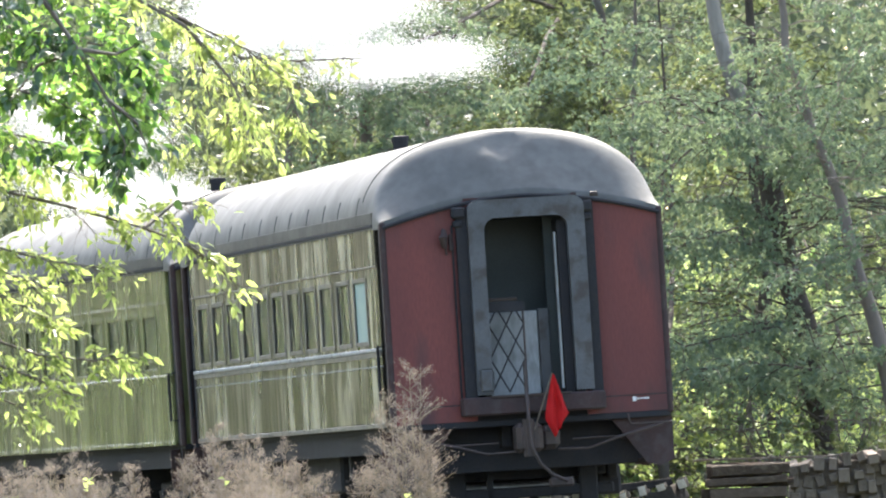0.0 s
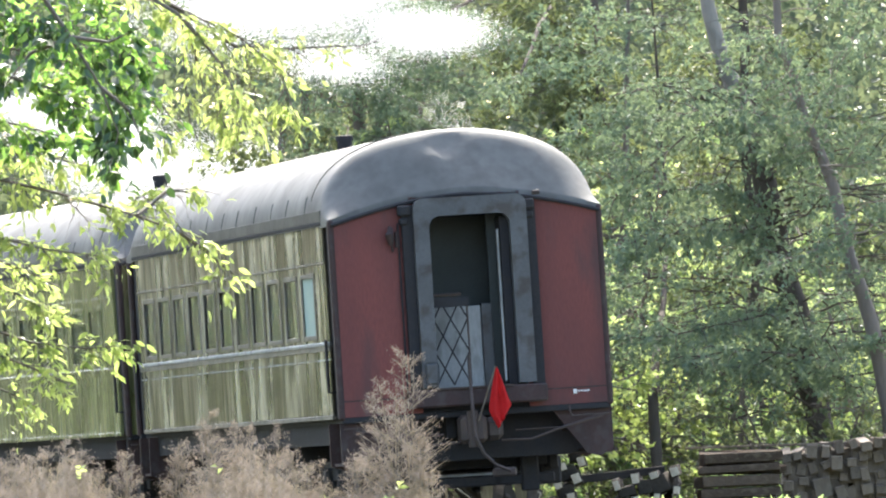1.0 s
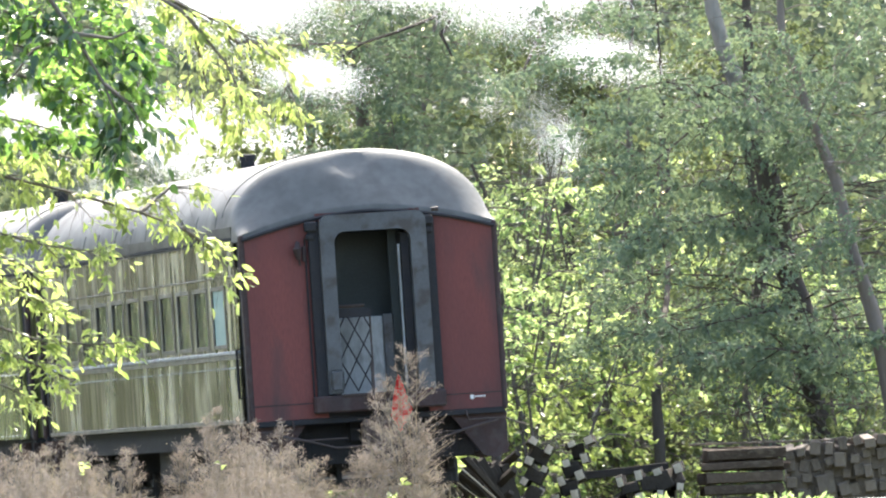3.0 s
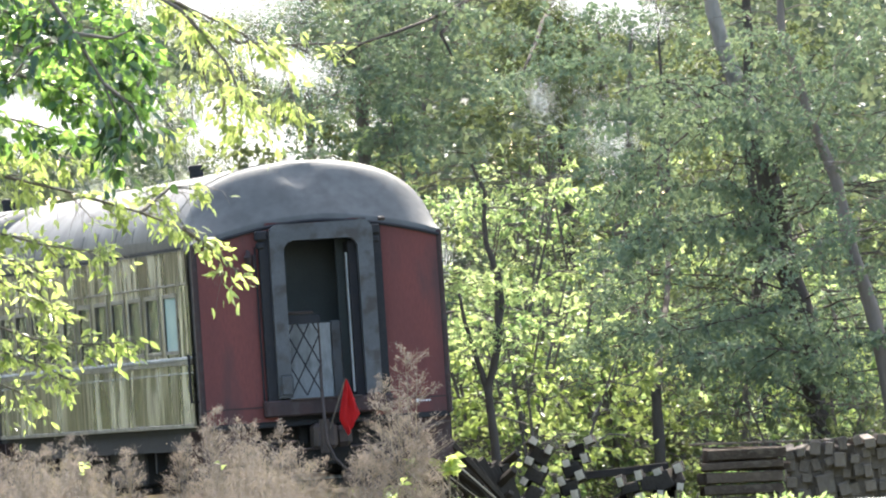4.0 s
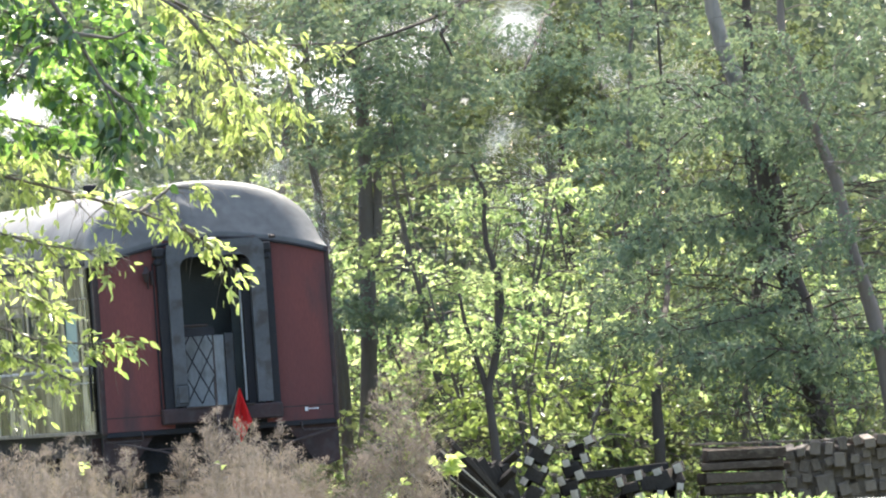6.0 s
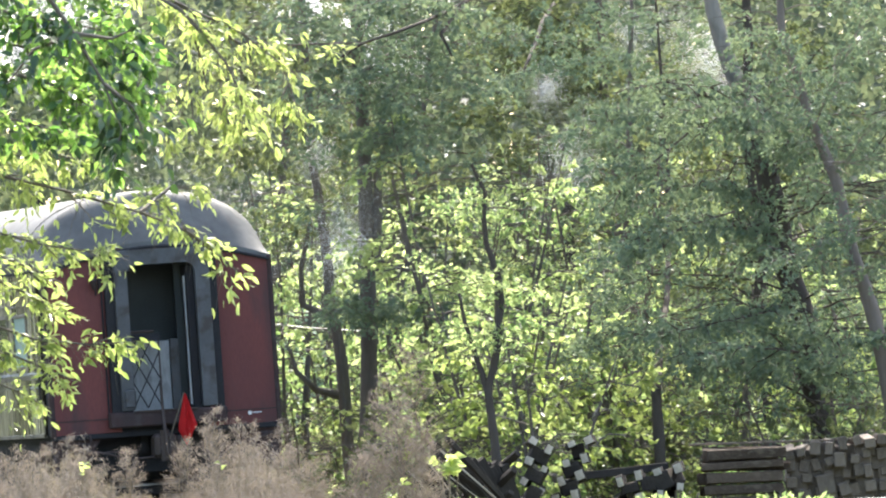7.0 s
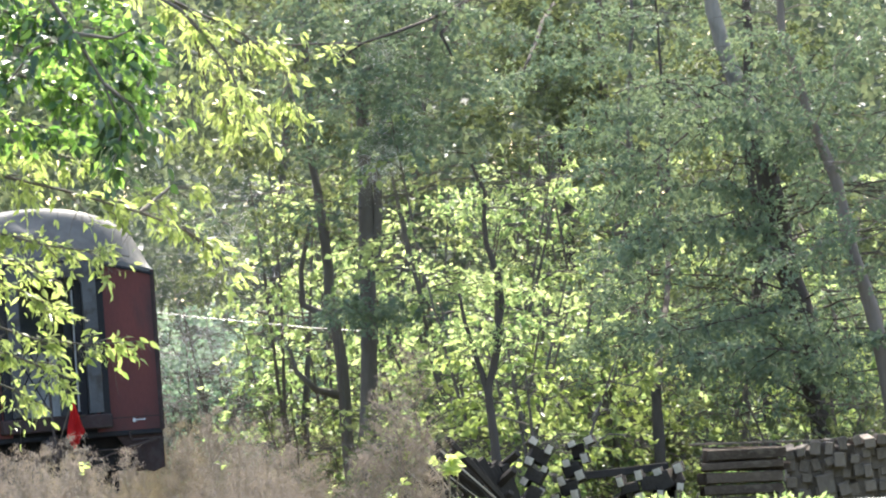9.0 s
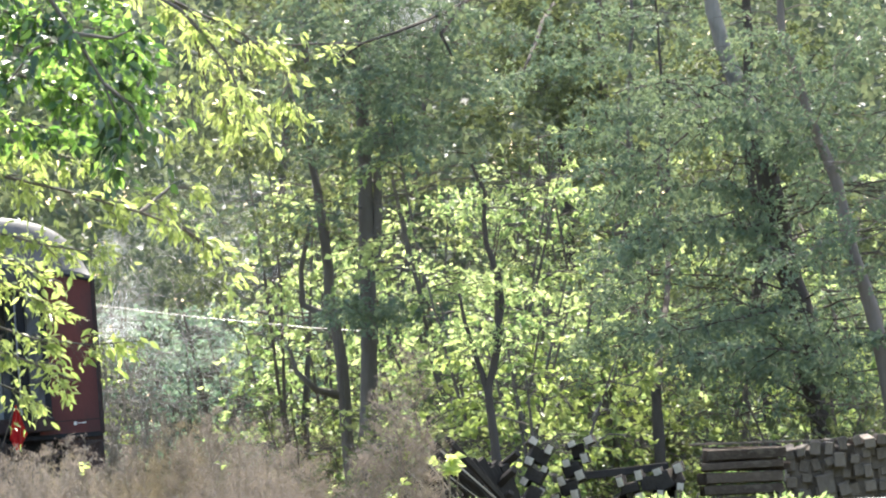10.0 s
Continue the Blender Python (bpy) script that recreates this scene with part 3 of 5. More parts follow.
tube(bm, [(-0.85, -0.01, 3.22), (-0.85, -0.05, 3.1), (-0.83, -0.02, 2.94)], 0.014, 5)
box(bm, -0.80, -0.76, -0.05, 0.0, 2.98, 3.16, 0.01)
part("marker_bracket", bm, DARK_RED, rear_coach)
bm = bmesh.new()
tube(bm, [(0.74, -0.15, 3.50), (0.82, -0.15, 3.50)], 0.025, 8)
part("marker_light", bm, IRON, rear_coach)
bm = bmesh.new()
box(bm, 1.09, 1.13, -0.005, 0.001, 1.26, 1.31)
for i in range(4):
    box(bm, 1.14 + 0.034 * i, 1.165 + 0.034 * i, -0.005, 0.001, 1.28, 1.295)
part("stencil_mark", bm, WHITE, rear_coach, "small white stencilled bars")
bm = bmesh.new()
box(bm, -1.49, 1.49, -0.006, 0.0, 1.32, 1.335)
part("seam_strip", bm, DARK_RED, rear_coach)

# the flag: folded red cloth hanging from a leaning staff
bm = bmesh.new()
cols, rows_n = 9, 12
grid = []
for j in range(rows_n + 1):
    v = j / rows_n
    half = 0.012 + 0.115 * min(1.0, v / 0.72) if v < 0.75 else 0.127 * (1 - (v - 0.75) * 2.6)
    row = []
    for i in range(cols + 1):
        u = i / cols * 2 - 1
        fold = 0.03 * math.sin(u * 6 + v * 2) * min(1, v * 2)
        row.append(bm.verts.new((0.17 + 0.03 * v + u * half, -0.42 + fold, 1.60 - 0.60 * v + (0.09 * u if v > 0.6 else 0) * (v - 0.6) * 2)))
    grid.append(row)
for a, b in zip(grid, grid[1:]):
    for i in range(cols):
        bm.faces.new((a[i], a[i + 1], b[i + 1], b[i]))
bmesh.ops.solidify(bm, geom=bm.faces[:], thickness=0.008)
flag = smooth(part("red_flag", bm, FLAG, rear_coach, "bright red warning flag on a short staff"), 80)
part("flag_staff", bars(bmesh.new(), [((-0.06, -0.40, 1.02), (0.165, -0.43, 1.62), 0.010)]), GREY_WOOD, flag, "thin wooden staff")

front_coach, front_wheels = coach_body("passenger_coach", OLIVE, OLIVE, "weathered olive green passenger coach with stains and painted reflection streaks on rails", (3.6,), OLIVE, OLIVE)


# ---- ground and track ----
def ground_height(x, y):
    return -0.62 + 0.05 * noise.noise((x * 0.15, y * 0.15, 3.0))


bm = bmesh.new()
xs = [-900, -300, -120, -60] + [-40 + 4 * i for i in range(21)] + [60, 120, 300, 900]
ys = [-900, -300, -100, -40, 0, 30, 60] + [80 + 4 * i for i in range(36)] + [240, 280, 400, 900, 2500]
gv = [[bm.verts.new((x, y, ground_height(x, y))) for x in xs] for y in ys]
for a, b in zip(gv, gv[1:]):
    for i in range(len(xs) - 1):
        bm.faces.new((a[i], a[i + 1], b[i + 1], b[i]))
tagged(smooth(part("ground", bm, SOIL)), "rough grassy ground by the railway", "ground", kind="structure")

S0, S1 = -50, 90


def sweep(bm, section):
    """A closed section, x and z, carried along the track."""
    rings = []
    for s in range(S0, S1 + 1, 2):
        m = on_track(s)
        rings.append([bm.verts.new(m @ Vector((x, 0, z))) for x, z in section])
    n = len(section)
    for a, b in zip(rings, rings[1:]):
        for i in range(n):
            bm.faces.new((a[i], a[(i + 1) % n], b[(i + 1) % n], b[i]))
    bm.faces.new(rings[0])
    bm.faces.new(rings[-1][::-1])
    return bm


track = tagged(new("railway_track"), "single railway track on grey stone ballast", "railway track", kind="structure")
part("ballast_bed", sweep(bmesh.new(), [(-2.6, -1.1), (-1.5, -0.22), (1.5, -0.22), (2.6, -1.1)]), BALLAST, track)
for sx in (-1, 1):
    x = sx * 0.755
    part("rail", sweep(bmesh.new(), [(x - 0.07, -0.155), (x - 0.01, -0.13), (x - 0.01, -0.04), (x - 0.035, -0.03), (x - 0.035, 0.0), (x + 0.035, 0.0), (x + 0.035, -0.03),
                                     (x + 0.01, -0.04), (x + 0.01, -0.13), (x + 0.07, -0.155)]), STEEL, track, "worn steel rail")
bm = bmesh.new()
box(bm, -1.25, 1.25, -0.11, 0.11, -0.32, -0.16, 0.012)
tie_me = bpy.data.meshes.new("sleeper")
bm.to_mesh(tie_me)
bm.free()
tie_me.materials.append(TIE_WOOD)
for i in range(200):
    ob = link("sleeper", tie_me, track)
    ob.matrix_basis = on_track(S0 + 0.6 + i * 0.6) @ pose(0, 0, 0, 0, 0, 1.5 * math.sin(i * 7.1))


# ---- plants: leaves, boughs, trees ----
def leaf_mesh(name, at, axis, size, mat, slim=0.55, seed=1, oval=False):
    """Many leaves in one mesh: each a pointed blade folded along its rib, oval where seen close."""
    rng = np.random.default_rng(seed)
    at, axis = np.asarray(at, float), np.asarray(axis, float)
    n = len(at)
    axis = axis / (np.linalg.norm(axis, axis=1, keepdims=True) + 1e-9)
    up = rng.normal(size=(n, 3)) + np.array([0, 0, 0.6])
    b = np.cross(axis, up)
    b /= np.linalg.norm(b, axis=1, keepdims=True) + 1e-9
    c = np.cross(b, axis)
    ln = rng.uniform(size[0], size[1], (n, 1))
    wd = ln * slim * rng.uniform(0.7, 1.2, (n, 1)) * 0.5
    if oval:
        v = np.empty((n, 8, 3))
        for j, (f, w, drop) in enumerate(((0.0, 0.0, 0.0), (0.26, 0.85, 0.0), (0.60, 0.9, 0.03), (1.0, 0.0, 0.16), (0.60, -0.9, 0.03), (0.26, -0.85, 0.0), (0.26, 0.0, 0.0), (0.60, 0.0, 0.03))):
            v[:, j] = at + axis * ln * f + b * wd * w + c * (wd * 0.35 * abs(w) - ln * drop)
        fan = np.array([[0, 1, 6], [1, 2, 7], [1, 7, 6], [2, 3, 7], [3, 4, 7], [4, 5, 6], [4, 6, 7], [5, 0, 6]])
        tri = (np.arange(n)[:, None, None] * 8 + fan[None]).reshape(-1)
        me = bpy.data.meshes.new(name)
        me.from_pydata(v.reshape(-1, 3), [], tri.reshape(-1, 3))
        me.materials.append(mat)
        me.shade_smooth()
        return me
    v = np.empty((n, 4, 3))
    v[:, 0] = at
    v[:, 1] = at + axis * ln * 0.42 + b * wd + c * wd * 0.45
    v[:, 2] = at + axis * ln - c * ln * 0.12
    v[:, 3] = at + axis * ln * 0.42 - b * wd + c * wd * 0.45
    k = np.arange(n)[:, None] * 4
    tri = np.concatenate([k + [[0, 1, 2]], k + [[0, 2, 3]]], axis=1).reshape(-1)
    me = bpy.data.meshes.new(name)
    me.vertices.add(n * 4)
    me.vertices.foreach_set("co", v.reshape(-1))
    me.loops.add(len(tri))
    me.loops.foreach_set("vertex_index", tri.astype(np.int32))
    me.polygons.add(n * 2)
    me.polygons.foreach_set("loop_start", np.arange(0, n * 6, 3, dtype=np.int32))
    me.update(calc_edges=True)
    me.materials.append(mat)
    return me


def along(pts, step):
    """Points every step metres along a line, with the direction there and the share of the way."""
    pts = [Vector(p) for p in pts]
    total = sum((b - a).length for a, b in zip(pts, pts[1:]))
    gone = 0.0
    for a, b in zip(pts, pts[1:]):
        ln = (b - a).length
        k = max(1, int(ln / step))
        for i in range(k):
            yield a.lerp(b, i / k), (b - a) / max(ln, 1e-6), (gone + ln * i / k) / total
        gone += ln


def foliage(lines, rng, twigs=9.0, reach=0.35, per=9, droop=0.4, start=0.25, spread=1.0, twig_bm=None, twig_r=0.004):
    """Twigs off each bough and leaves along the twigs: where the leaves sit and how they point."""
    at, axis = [], []
    for line in lines:
        for p, d, f in along(line, 1.0 / twigs):
            if f < start:
                continue
            side = Vector((rng.normal(), rng.normal(), rng.normal() * 0.7 + 0.05)) * spread + d * 0.7
            side.normalize()
            ln = reach * rng.uniform(0.5, 1.3)
            tip = p + side * ln * 0.6 + Vector((0, 0, -droop * ln * 0.3))
            end = tip + side * ln * 0.4 + Vector((0, 0, -droop * ln))
            if twig_bm is not None:
                tube(twig_bm, [p, tip, end], [twig_r, twig_r * 0.7, twig_r * 0.4], 3)
            for k in range(per):
                u = rng.uniform(0.15, 1.0)
                q = p.lerp(tip, u / 0.6) if u < 0.6 else tip.lerp(end, (u - 0.6) / 0.4)
                a = side + Vector((rng.normal() * 0.7, rng.normal() * 0.7, rng.normal() * 0.5 - droop * 1.3))
                at.append(q + Vector((rng.normal(), rng.normal(), rng.normal())) * 0.02)
                axis.append(a)
    return at, axis


def clumped(at, axis, size, bare, flat=1.0):
    """Leaves gathered in clumps of about this size, flattened where asked, with bare gaps between."""
    kept = [i for i, p in enumerate(at) if noise.noise((p.x / size, p.y * 0.6 / size, p.z * flat / size + 7.3)) > bare]
    return [at[i] for i in kept], [axis[i] for i in kept]


def boughs_of(spine, rng, count, length, low=0.3, rise=0.35, lean=(0, 0)):
    """Limbs that leave the trunk all round, rise a little and sink at their ends, with forks."""
    out = []
    spots = list(along(spine, 0.15))
    spots = [s for s in spots if s[2] > low]
    for i in range(count):
        p, d, f = spots[int((i + rng.uniform(0, 1)) / count * len(spots)) % len(spots)]
        a = rng.uniform(0, 2 * math.pi)
        ln = length * rng.uniform(0.6, 1.15) * (1.15 - 0.5 * f)
        h = Vector((math.cos(a) + lean[0], math.sin(a) + lean[1], 0)).normalized()
        line = [p]
        for k in range(1, 6):
            u = k / 5
            line.append(p + h * ln * u + Vector((rng.normal() * 0.07, rng.normal() * 0.07, rise * ln * (u - 0.7 * u * u) + rng.normal() * 0.05)) * 1.0)
        out.append(line)
        for k in (2, 3, 4):
            g = (h + Vector((rng.normal() * 0.8, rng.normal() * 0.8, rng.normal() * 0.35))).normalized()
            q = line[k]
            out.append([q, q + g * ln * 0.2, q + g * ln * 0.4 + Vector((0, 0, -0.05 * ln))])
    return out


def tree(name, spine, radius, label, bark, leaf, seed, limbs=14, length=2.2, low=0.3, twigs=6.0, per=14, size=(0.07, 0.13), droop=0.3, extra=(), reach=0.45,
         rise=0.35, thin=0.35, forks=(), slim=0.55, spread=1.0, fork_r=0.6, pale_limb=()):
    """A tree: a tapered trunk with limbs as one mesh, and its crown of leaves as another."""
    rng = np.random.default_rng(seed)
    spine = [Vector(p) for p in spine]
    base = Vector((spine[0].x, spine[0].y, ground_height(spine[0].x, spine[0].y) - 0.05))
    thing = tagged(new(name), label, "tree", "trees of the wood")
    thing.location = base
    local = [p - base for p in spine]
    if local[0].z > 0.3:
        local = [Vector((local[0].x, local[0].y, 0))] + local
    bm = bmesh.new()
    fine = []
    for a, b in zip(local, local[1:]):
        k = max(2, int((b - a).length / 0.5))
        fine += [a.lerp(b, i / k) + Vector((rng.normal(), rng.normal(), 0)) * radius * 0.10 for i in range(k)]
    fine.append(local[-1])
    n = len(fine)
    tube(bm, fine, [radius * (1.25 if i == 0 else 1) * (1 - (1 - thin) * i / n) * rng.uniform(0.93, 1.07) for i in range(n)], 10)
    lines = boughs_of(local, rng, limbs, length, low, rise)
    given = [[Vector(p) - base for p in line] for line in extra]
    stems = [[Vector(p) - base for p in line] for line in forks]
    for line in list(given):
        # flat side sprays along the boughs that carry most of the leaves
        for p, d, f in list(along(line, 0.28))[1:]:
            for sgn in (-1, 1):
                g = (d * 0.6 + Vector((rng.normal() * 0.3, sgn * 0.8 + rng.normal() * 0.3, rng.normal() * 0.22))).normalized()
                ln = rng.uniform(0.35, 0.85)
                given.append([p, p + g * ln * 0.5 + Vector((0, 0, 0.03)), p + g * ln + Vector((0, 0, -0.06))])
    for line in lines + given:
        r0 = max(0.006, radius * 0.09 * min(1.0, len(line) / 5))
        tube(bm, line, [r0 * (1 - 0.8 * i / (len(line) - 1)) for i in range(len(line))], 5)
    for line in stems:
        tube(bm, line, [radius * fork_r * (1 - 0.6 * i / (len(line) - 1)) for i in range(len(line))], 7)
    smooth(part("trunk", bm, bark, thing), 70)
    # sunlight on the upper trunk is put into this limb's paler bark
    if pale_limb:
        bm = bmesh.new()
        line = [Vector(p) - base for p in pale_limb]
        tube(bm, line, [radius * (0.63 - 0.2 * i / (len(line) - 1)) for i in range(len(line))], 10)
        smooth(part("limb", bm, PALE_BARK, thing, "upper limb with sunlight put into its pale bark"), 70)
    at, axis = foliage(lines, rng, twigs * 1.6, reach, per, droop, 0.15, spread)
    at2, axis2 = foliage(given, rng, 9.0, 0.26, 11, droop, 0.1, spread)
    at, axis = clumped(at, axis, 1.25, 0.04, 2.2)
    at, axis = at + at2, axis + axis2
    link("crown", leaf_mesh("crown", at, axis, size, leaf, slim, seed), thing)
    return thing


# the near tree whose boughs reach into the view; its trunk stands outside it
rng = np.random.default_rng(5)
near_tree = tagged(new("near_tree"), "near broadleaf tree with backlit yellow green leaves", "tree")
near_tree.location = (-6.2, 66.0, ground_height(-6.2, 66.0) - 0.05)
nb = Vector(near_tree.location)
bm = bmesh.new()
tube(bm, [Vector((-6.2, 66, -0.7)) - nb, Vector((-6.1, 66, 1.5)) - nb, Vector((-5.9, 66, 3.2)) - nb, Vector((-6.0, 66, 5.5)) - nb, Vector((-6.2, 66.2, 8.0)) - nb], [0.26, 0.2, 0.17, 0.13, 0.05], 12)
NEAR_GREEN = [
    [(-5.9, 66, 4.2), (-3.60, 65.0, 3.65), (-2.78, 64.5, 3.45), (-2.17, 64.0, 3.32), (-1.71, 64.0, 3.22)],
    [(-5.9, 66, 4.4), (-3.31, 66.0, 4.09), (-2.52, 65.5, 3.82), (-2.08, 65.4, 3.58), (-1.80, 65.0, 3.13)],
    [(-5.9, 66, 3.9), (-3.52, 66.0, 3.42), (-2.85, 66.0, 3.17), (-2.33, 65.8, 3.03), (-2.02, 65.5, 2.84), (-1.94, 65.5, 2.54)],
    [(-5.9, 66, 4.0), (-3.57, 67.0, 3.66), (-2.89, 67.0, 3.38), (-2.34, 67.0, 3.25), (-1.89, 67.0, 3.13), (-1.69, 67.0, 2.92)],
    [(-5.9, 66, 3.7), (-3.47, 65.0, 3.11), (-2.87, 65.0, 2.87), (-2.47, 65.0, 2.78), (-2.11, 65.0, 2.68)],
]
NEAR_PALE = [
    [(-1.58, 68.3, 3.32), (-1.56, 68.3, 3.07), (-1.53, 68.2, 2.75)], [(-1.39, 68.3, 3.30), (-1.36, 68.4, 3.03), (-1.35, 68.4, 2.73)], [(-1.19, 68.4, 3.30), (-1.14, 68.4, 3.10), (-1.09, 68.4, 2.84)],
    [(-1.02, 68.5, 3.32), (-0.95, 68.5, 3.10), (-0.88, 68.5, 2.86)], [(-1.68, 68.0, 3.27), (-1.71, 68.0, 2.99), (-1.64, 68.0, 2.67)], [(-1.27, 68.0, 3.30), (-1.23, 68.0, 3.09), (-1.23, 68.0, 2.79)],
    [(-5.9, 66, 4.8), (-3.06, 68.0, 4.15), (-2.19, 68.0, 3.90), (-1.67, 68.0, 3.62), (-1.22, 68.0, 3.40), (-0.91, 68.0, 3.15)],
    [(-1.67, 68.0, 3.62), (-1.26, 68.3, 3.36), (-0.92, 68.6, 3.35), (-0.50, 69.0, 3.38)],
    [(-2.19, 68.0, 3.90), (-1.59, 67.5, 3.53), (-1.32, 67.5, 3.21), (-1.18, 67.5, 2.90)],
    [(-1.67, 68.0, 3.62), (-1.51, 68.5, 3.35), (-1.45, 68.5, 3.04)],
    [(-5.9, 66, 3.2), (-3.66, 66.0, 2.77), (-2.65, 66.0, 2.49), (-2.28, 66.0, 2.40), (-1.81, 66.0, 2.26), (-1.55, 66.0, 2.16), (-1.38, 66.0, 2.04)],
    [(-1.81, 66.0, 2.26), (-1.64, 66.4, 2.42), (-1.51, 66.4, 2.41)],
    [(-1.55, 66.0, 2.16), (-1.36, 66.2, 2.01), (-1.23, 66.2, 1.90)],
    [(-5.9, 66, 3.0), (-3.61, 65.0, 2.41), (-2.78, 65.0, 2.17), (-2.35, 65.0, 2.05), (-1.85, 65.0, 1.98)],
    [(-5.9, 66, 2.8), (-3.70, 66.5, 2.21), (-2.85, 66.5, 1.93), (-2.51, 66.5, 1.79), (-2.25, 66.5, 1.65)],
    [(-5.9, 66, 2.6), (-3.67, 66.0, 1.93), (-2.86, 66.0, 1.65), (-2.46, 66.0, 1.51), (-2.12, 66.0, 1.47), (-1.79, 66.0, 1.49)],
    [(-5.9, 66, 2.5), (-3.64, 65.5, 1.78), (-2.84, 65.5, 1.51), (-2.47, 65.5, 1.37), (-2.20, 65.5, 1.25)],
    [(-5.9, 66, 2.4), (-3.67, 66.0, 1.66), (-3.00, 66.0, 1.38), (-2.59, 66.0, 1.21), (-2.36, 66.0, 1.09)],
    [(-5.9, 66, 3.4), (-3.72, 67.0, 2.98), (-2.83, 67.0, 2.73), (-2.38, 67.0, 2.65), (-2.00, 67.0, 2.55)],
    [(-5.9, 66, 2.9), (-3.72, 67.0, 2.36), (-2.90, 67.0, 2.11), (-2.56, 67.0, 1.97), (-2.32, 67.0, 1.86)],
]
NEAR_SHADE = [
    [(-2.32, 63.0, 3.55), (-2.10, 63.0, 3.22), (-1.93, 63.0, 2.93), (-1.83, 63.0, 2.67), (-1.90, 63.0, 2.41)], [(-1.93, 63.0, 2.93), (-1.77, 63.0, 2.80), (-1.68, 63.0, 2.60)], [(-2.10, 63.0, 3.22), (-2.33, 63.0, 3.13), (-2.49, 63.0, 2.93)],
    [(-2.10, 63.0, 3.22), (-1.88, 63.0, 3.19), (-1.68, 63.0, 3.28)], [(-5.9, 66, 4.3), (-3.21, 64.0, 3.66), (-2.67, 63.5, 3.54), (-2.32, 63.0, 3.55)],
]
shade = [[Vector(p) - nb for p in line] for line in NEAR_SHADE]
green = [[Vector(p) - nb for p in line] for line in NEAR_GREEN]
pale = [[Vector(p) - nb for p in line] for line in NEAR_PALE]
back = boughs_of([Vector((-0.1, 0, 4.2)), Vector((0, 0, 6)), Vector((0, 0.2, 8.5))], rng, 16, 2.6, 0.0)
back = [[Vector((min(v.x, 1.6), v.y, max(v.z, 4.6))) for v in line] for line in back]
for line in green + pale + back + shade:
    thick = 0.004 if line in pale[:6] else 0.016
    tube(bm, line, [thick * (1 - 0.8 * i / (len(line) - 1)) for i in range(len(line))], 6)
for group in (green, pale):
    for line in list(group):
        for p, d, f in list(along(line, 0.22)):
            if f > 0.35 and p.x > 2.0:
                for sgn in (-1, 1):
                    q = (d + Vector((rng.normal() * 0.35, rng.normal() * 0.5, sgn * 0.45 - 0.25 + rng.normal() * 0.25))).normalized()
                    ln = rng.uniform(0.15, 0.42) * (1.25 - 0.7 * f)
                    group.append([p, p + q * ln * 0.6, p + q * ln + Vector((0, 0, -0.12 * ln))])
                    tube(bm, group[-1], [0.004, 0.003, 0.0015], 4)
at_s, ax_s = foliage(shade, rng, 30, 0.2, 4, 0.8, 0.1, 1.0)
at_g, ax_g = foliage(green, rng, 40, 0.17, 7, 0.5, 0.2, 1.0, bm, 0.002)
at_p, ax_p = foliage(pale, rng, 36, 0.12, 6, 0.6, 0.2, 0.9, bm, 0.002)

at_g, ax_g = clumped(at_g, ax_g, 0.22, -0.2)
hang = [i for i, p in enumerate(at_p) if p.x > 4.45]
rest = [i for i, p in enumerate(at_p) if p.x <= 4.45]
thin_at, thin_ax = clumped([at_p[i] for i in hang], [ax_p[i] for i in hang], 0.13, 0.02)
full_at, full_ax = clumped([at_p[i] for i in rest], [ax_p[i] for i in rest], 0.17, -0.15)
at_p, ax_p = thin_at + full_at, thin_ax + full_ax
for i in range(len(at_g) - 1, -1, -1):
    # leaves picked by noise take the darker colour that paints the crown's shade
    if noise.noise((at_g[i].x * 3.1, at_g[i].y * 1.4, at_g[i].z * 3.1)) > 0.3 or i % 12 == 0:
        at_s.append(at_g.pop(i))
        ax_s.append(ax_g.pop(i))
smooth(part("trunk", bm, BARK, near_tree), 60)
tagged(link("leaf_mass", leaf_mesh("leaf_mass", at_g, ax_g, (0.045, 0.105), LEAF_FRONT, 0.5, 11, True), near_tree, "glossy green leaves"), kind="stuff")
tagged(link("leaf_mass", leaf_mesh("leaf_mass", at_p, ax_p, (0.045, 0.09), LEAF_YELLOW, 0.36, 12, True), near_tree, "drooping narrow yellow green leaves"), kind="stuff")
tagged(link("leaf_mass", leaf_mesh("leaf_mass", at_s, ax_s, (0.055, 0.115), LEAF_SHADE, 0.55, 14, True), near_tree, "green leaves with the crown's shade in their colour"), kind="stuff")
at_b, ax_b = foliage(back, rng, 6, 0.4, 8, 0.4, 0.2)
link("crown", leaf_mesh("crown", at_b, ax_b, (0.07, 0.12), LEAF_FRONT, 0.6, 13), near_tree)

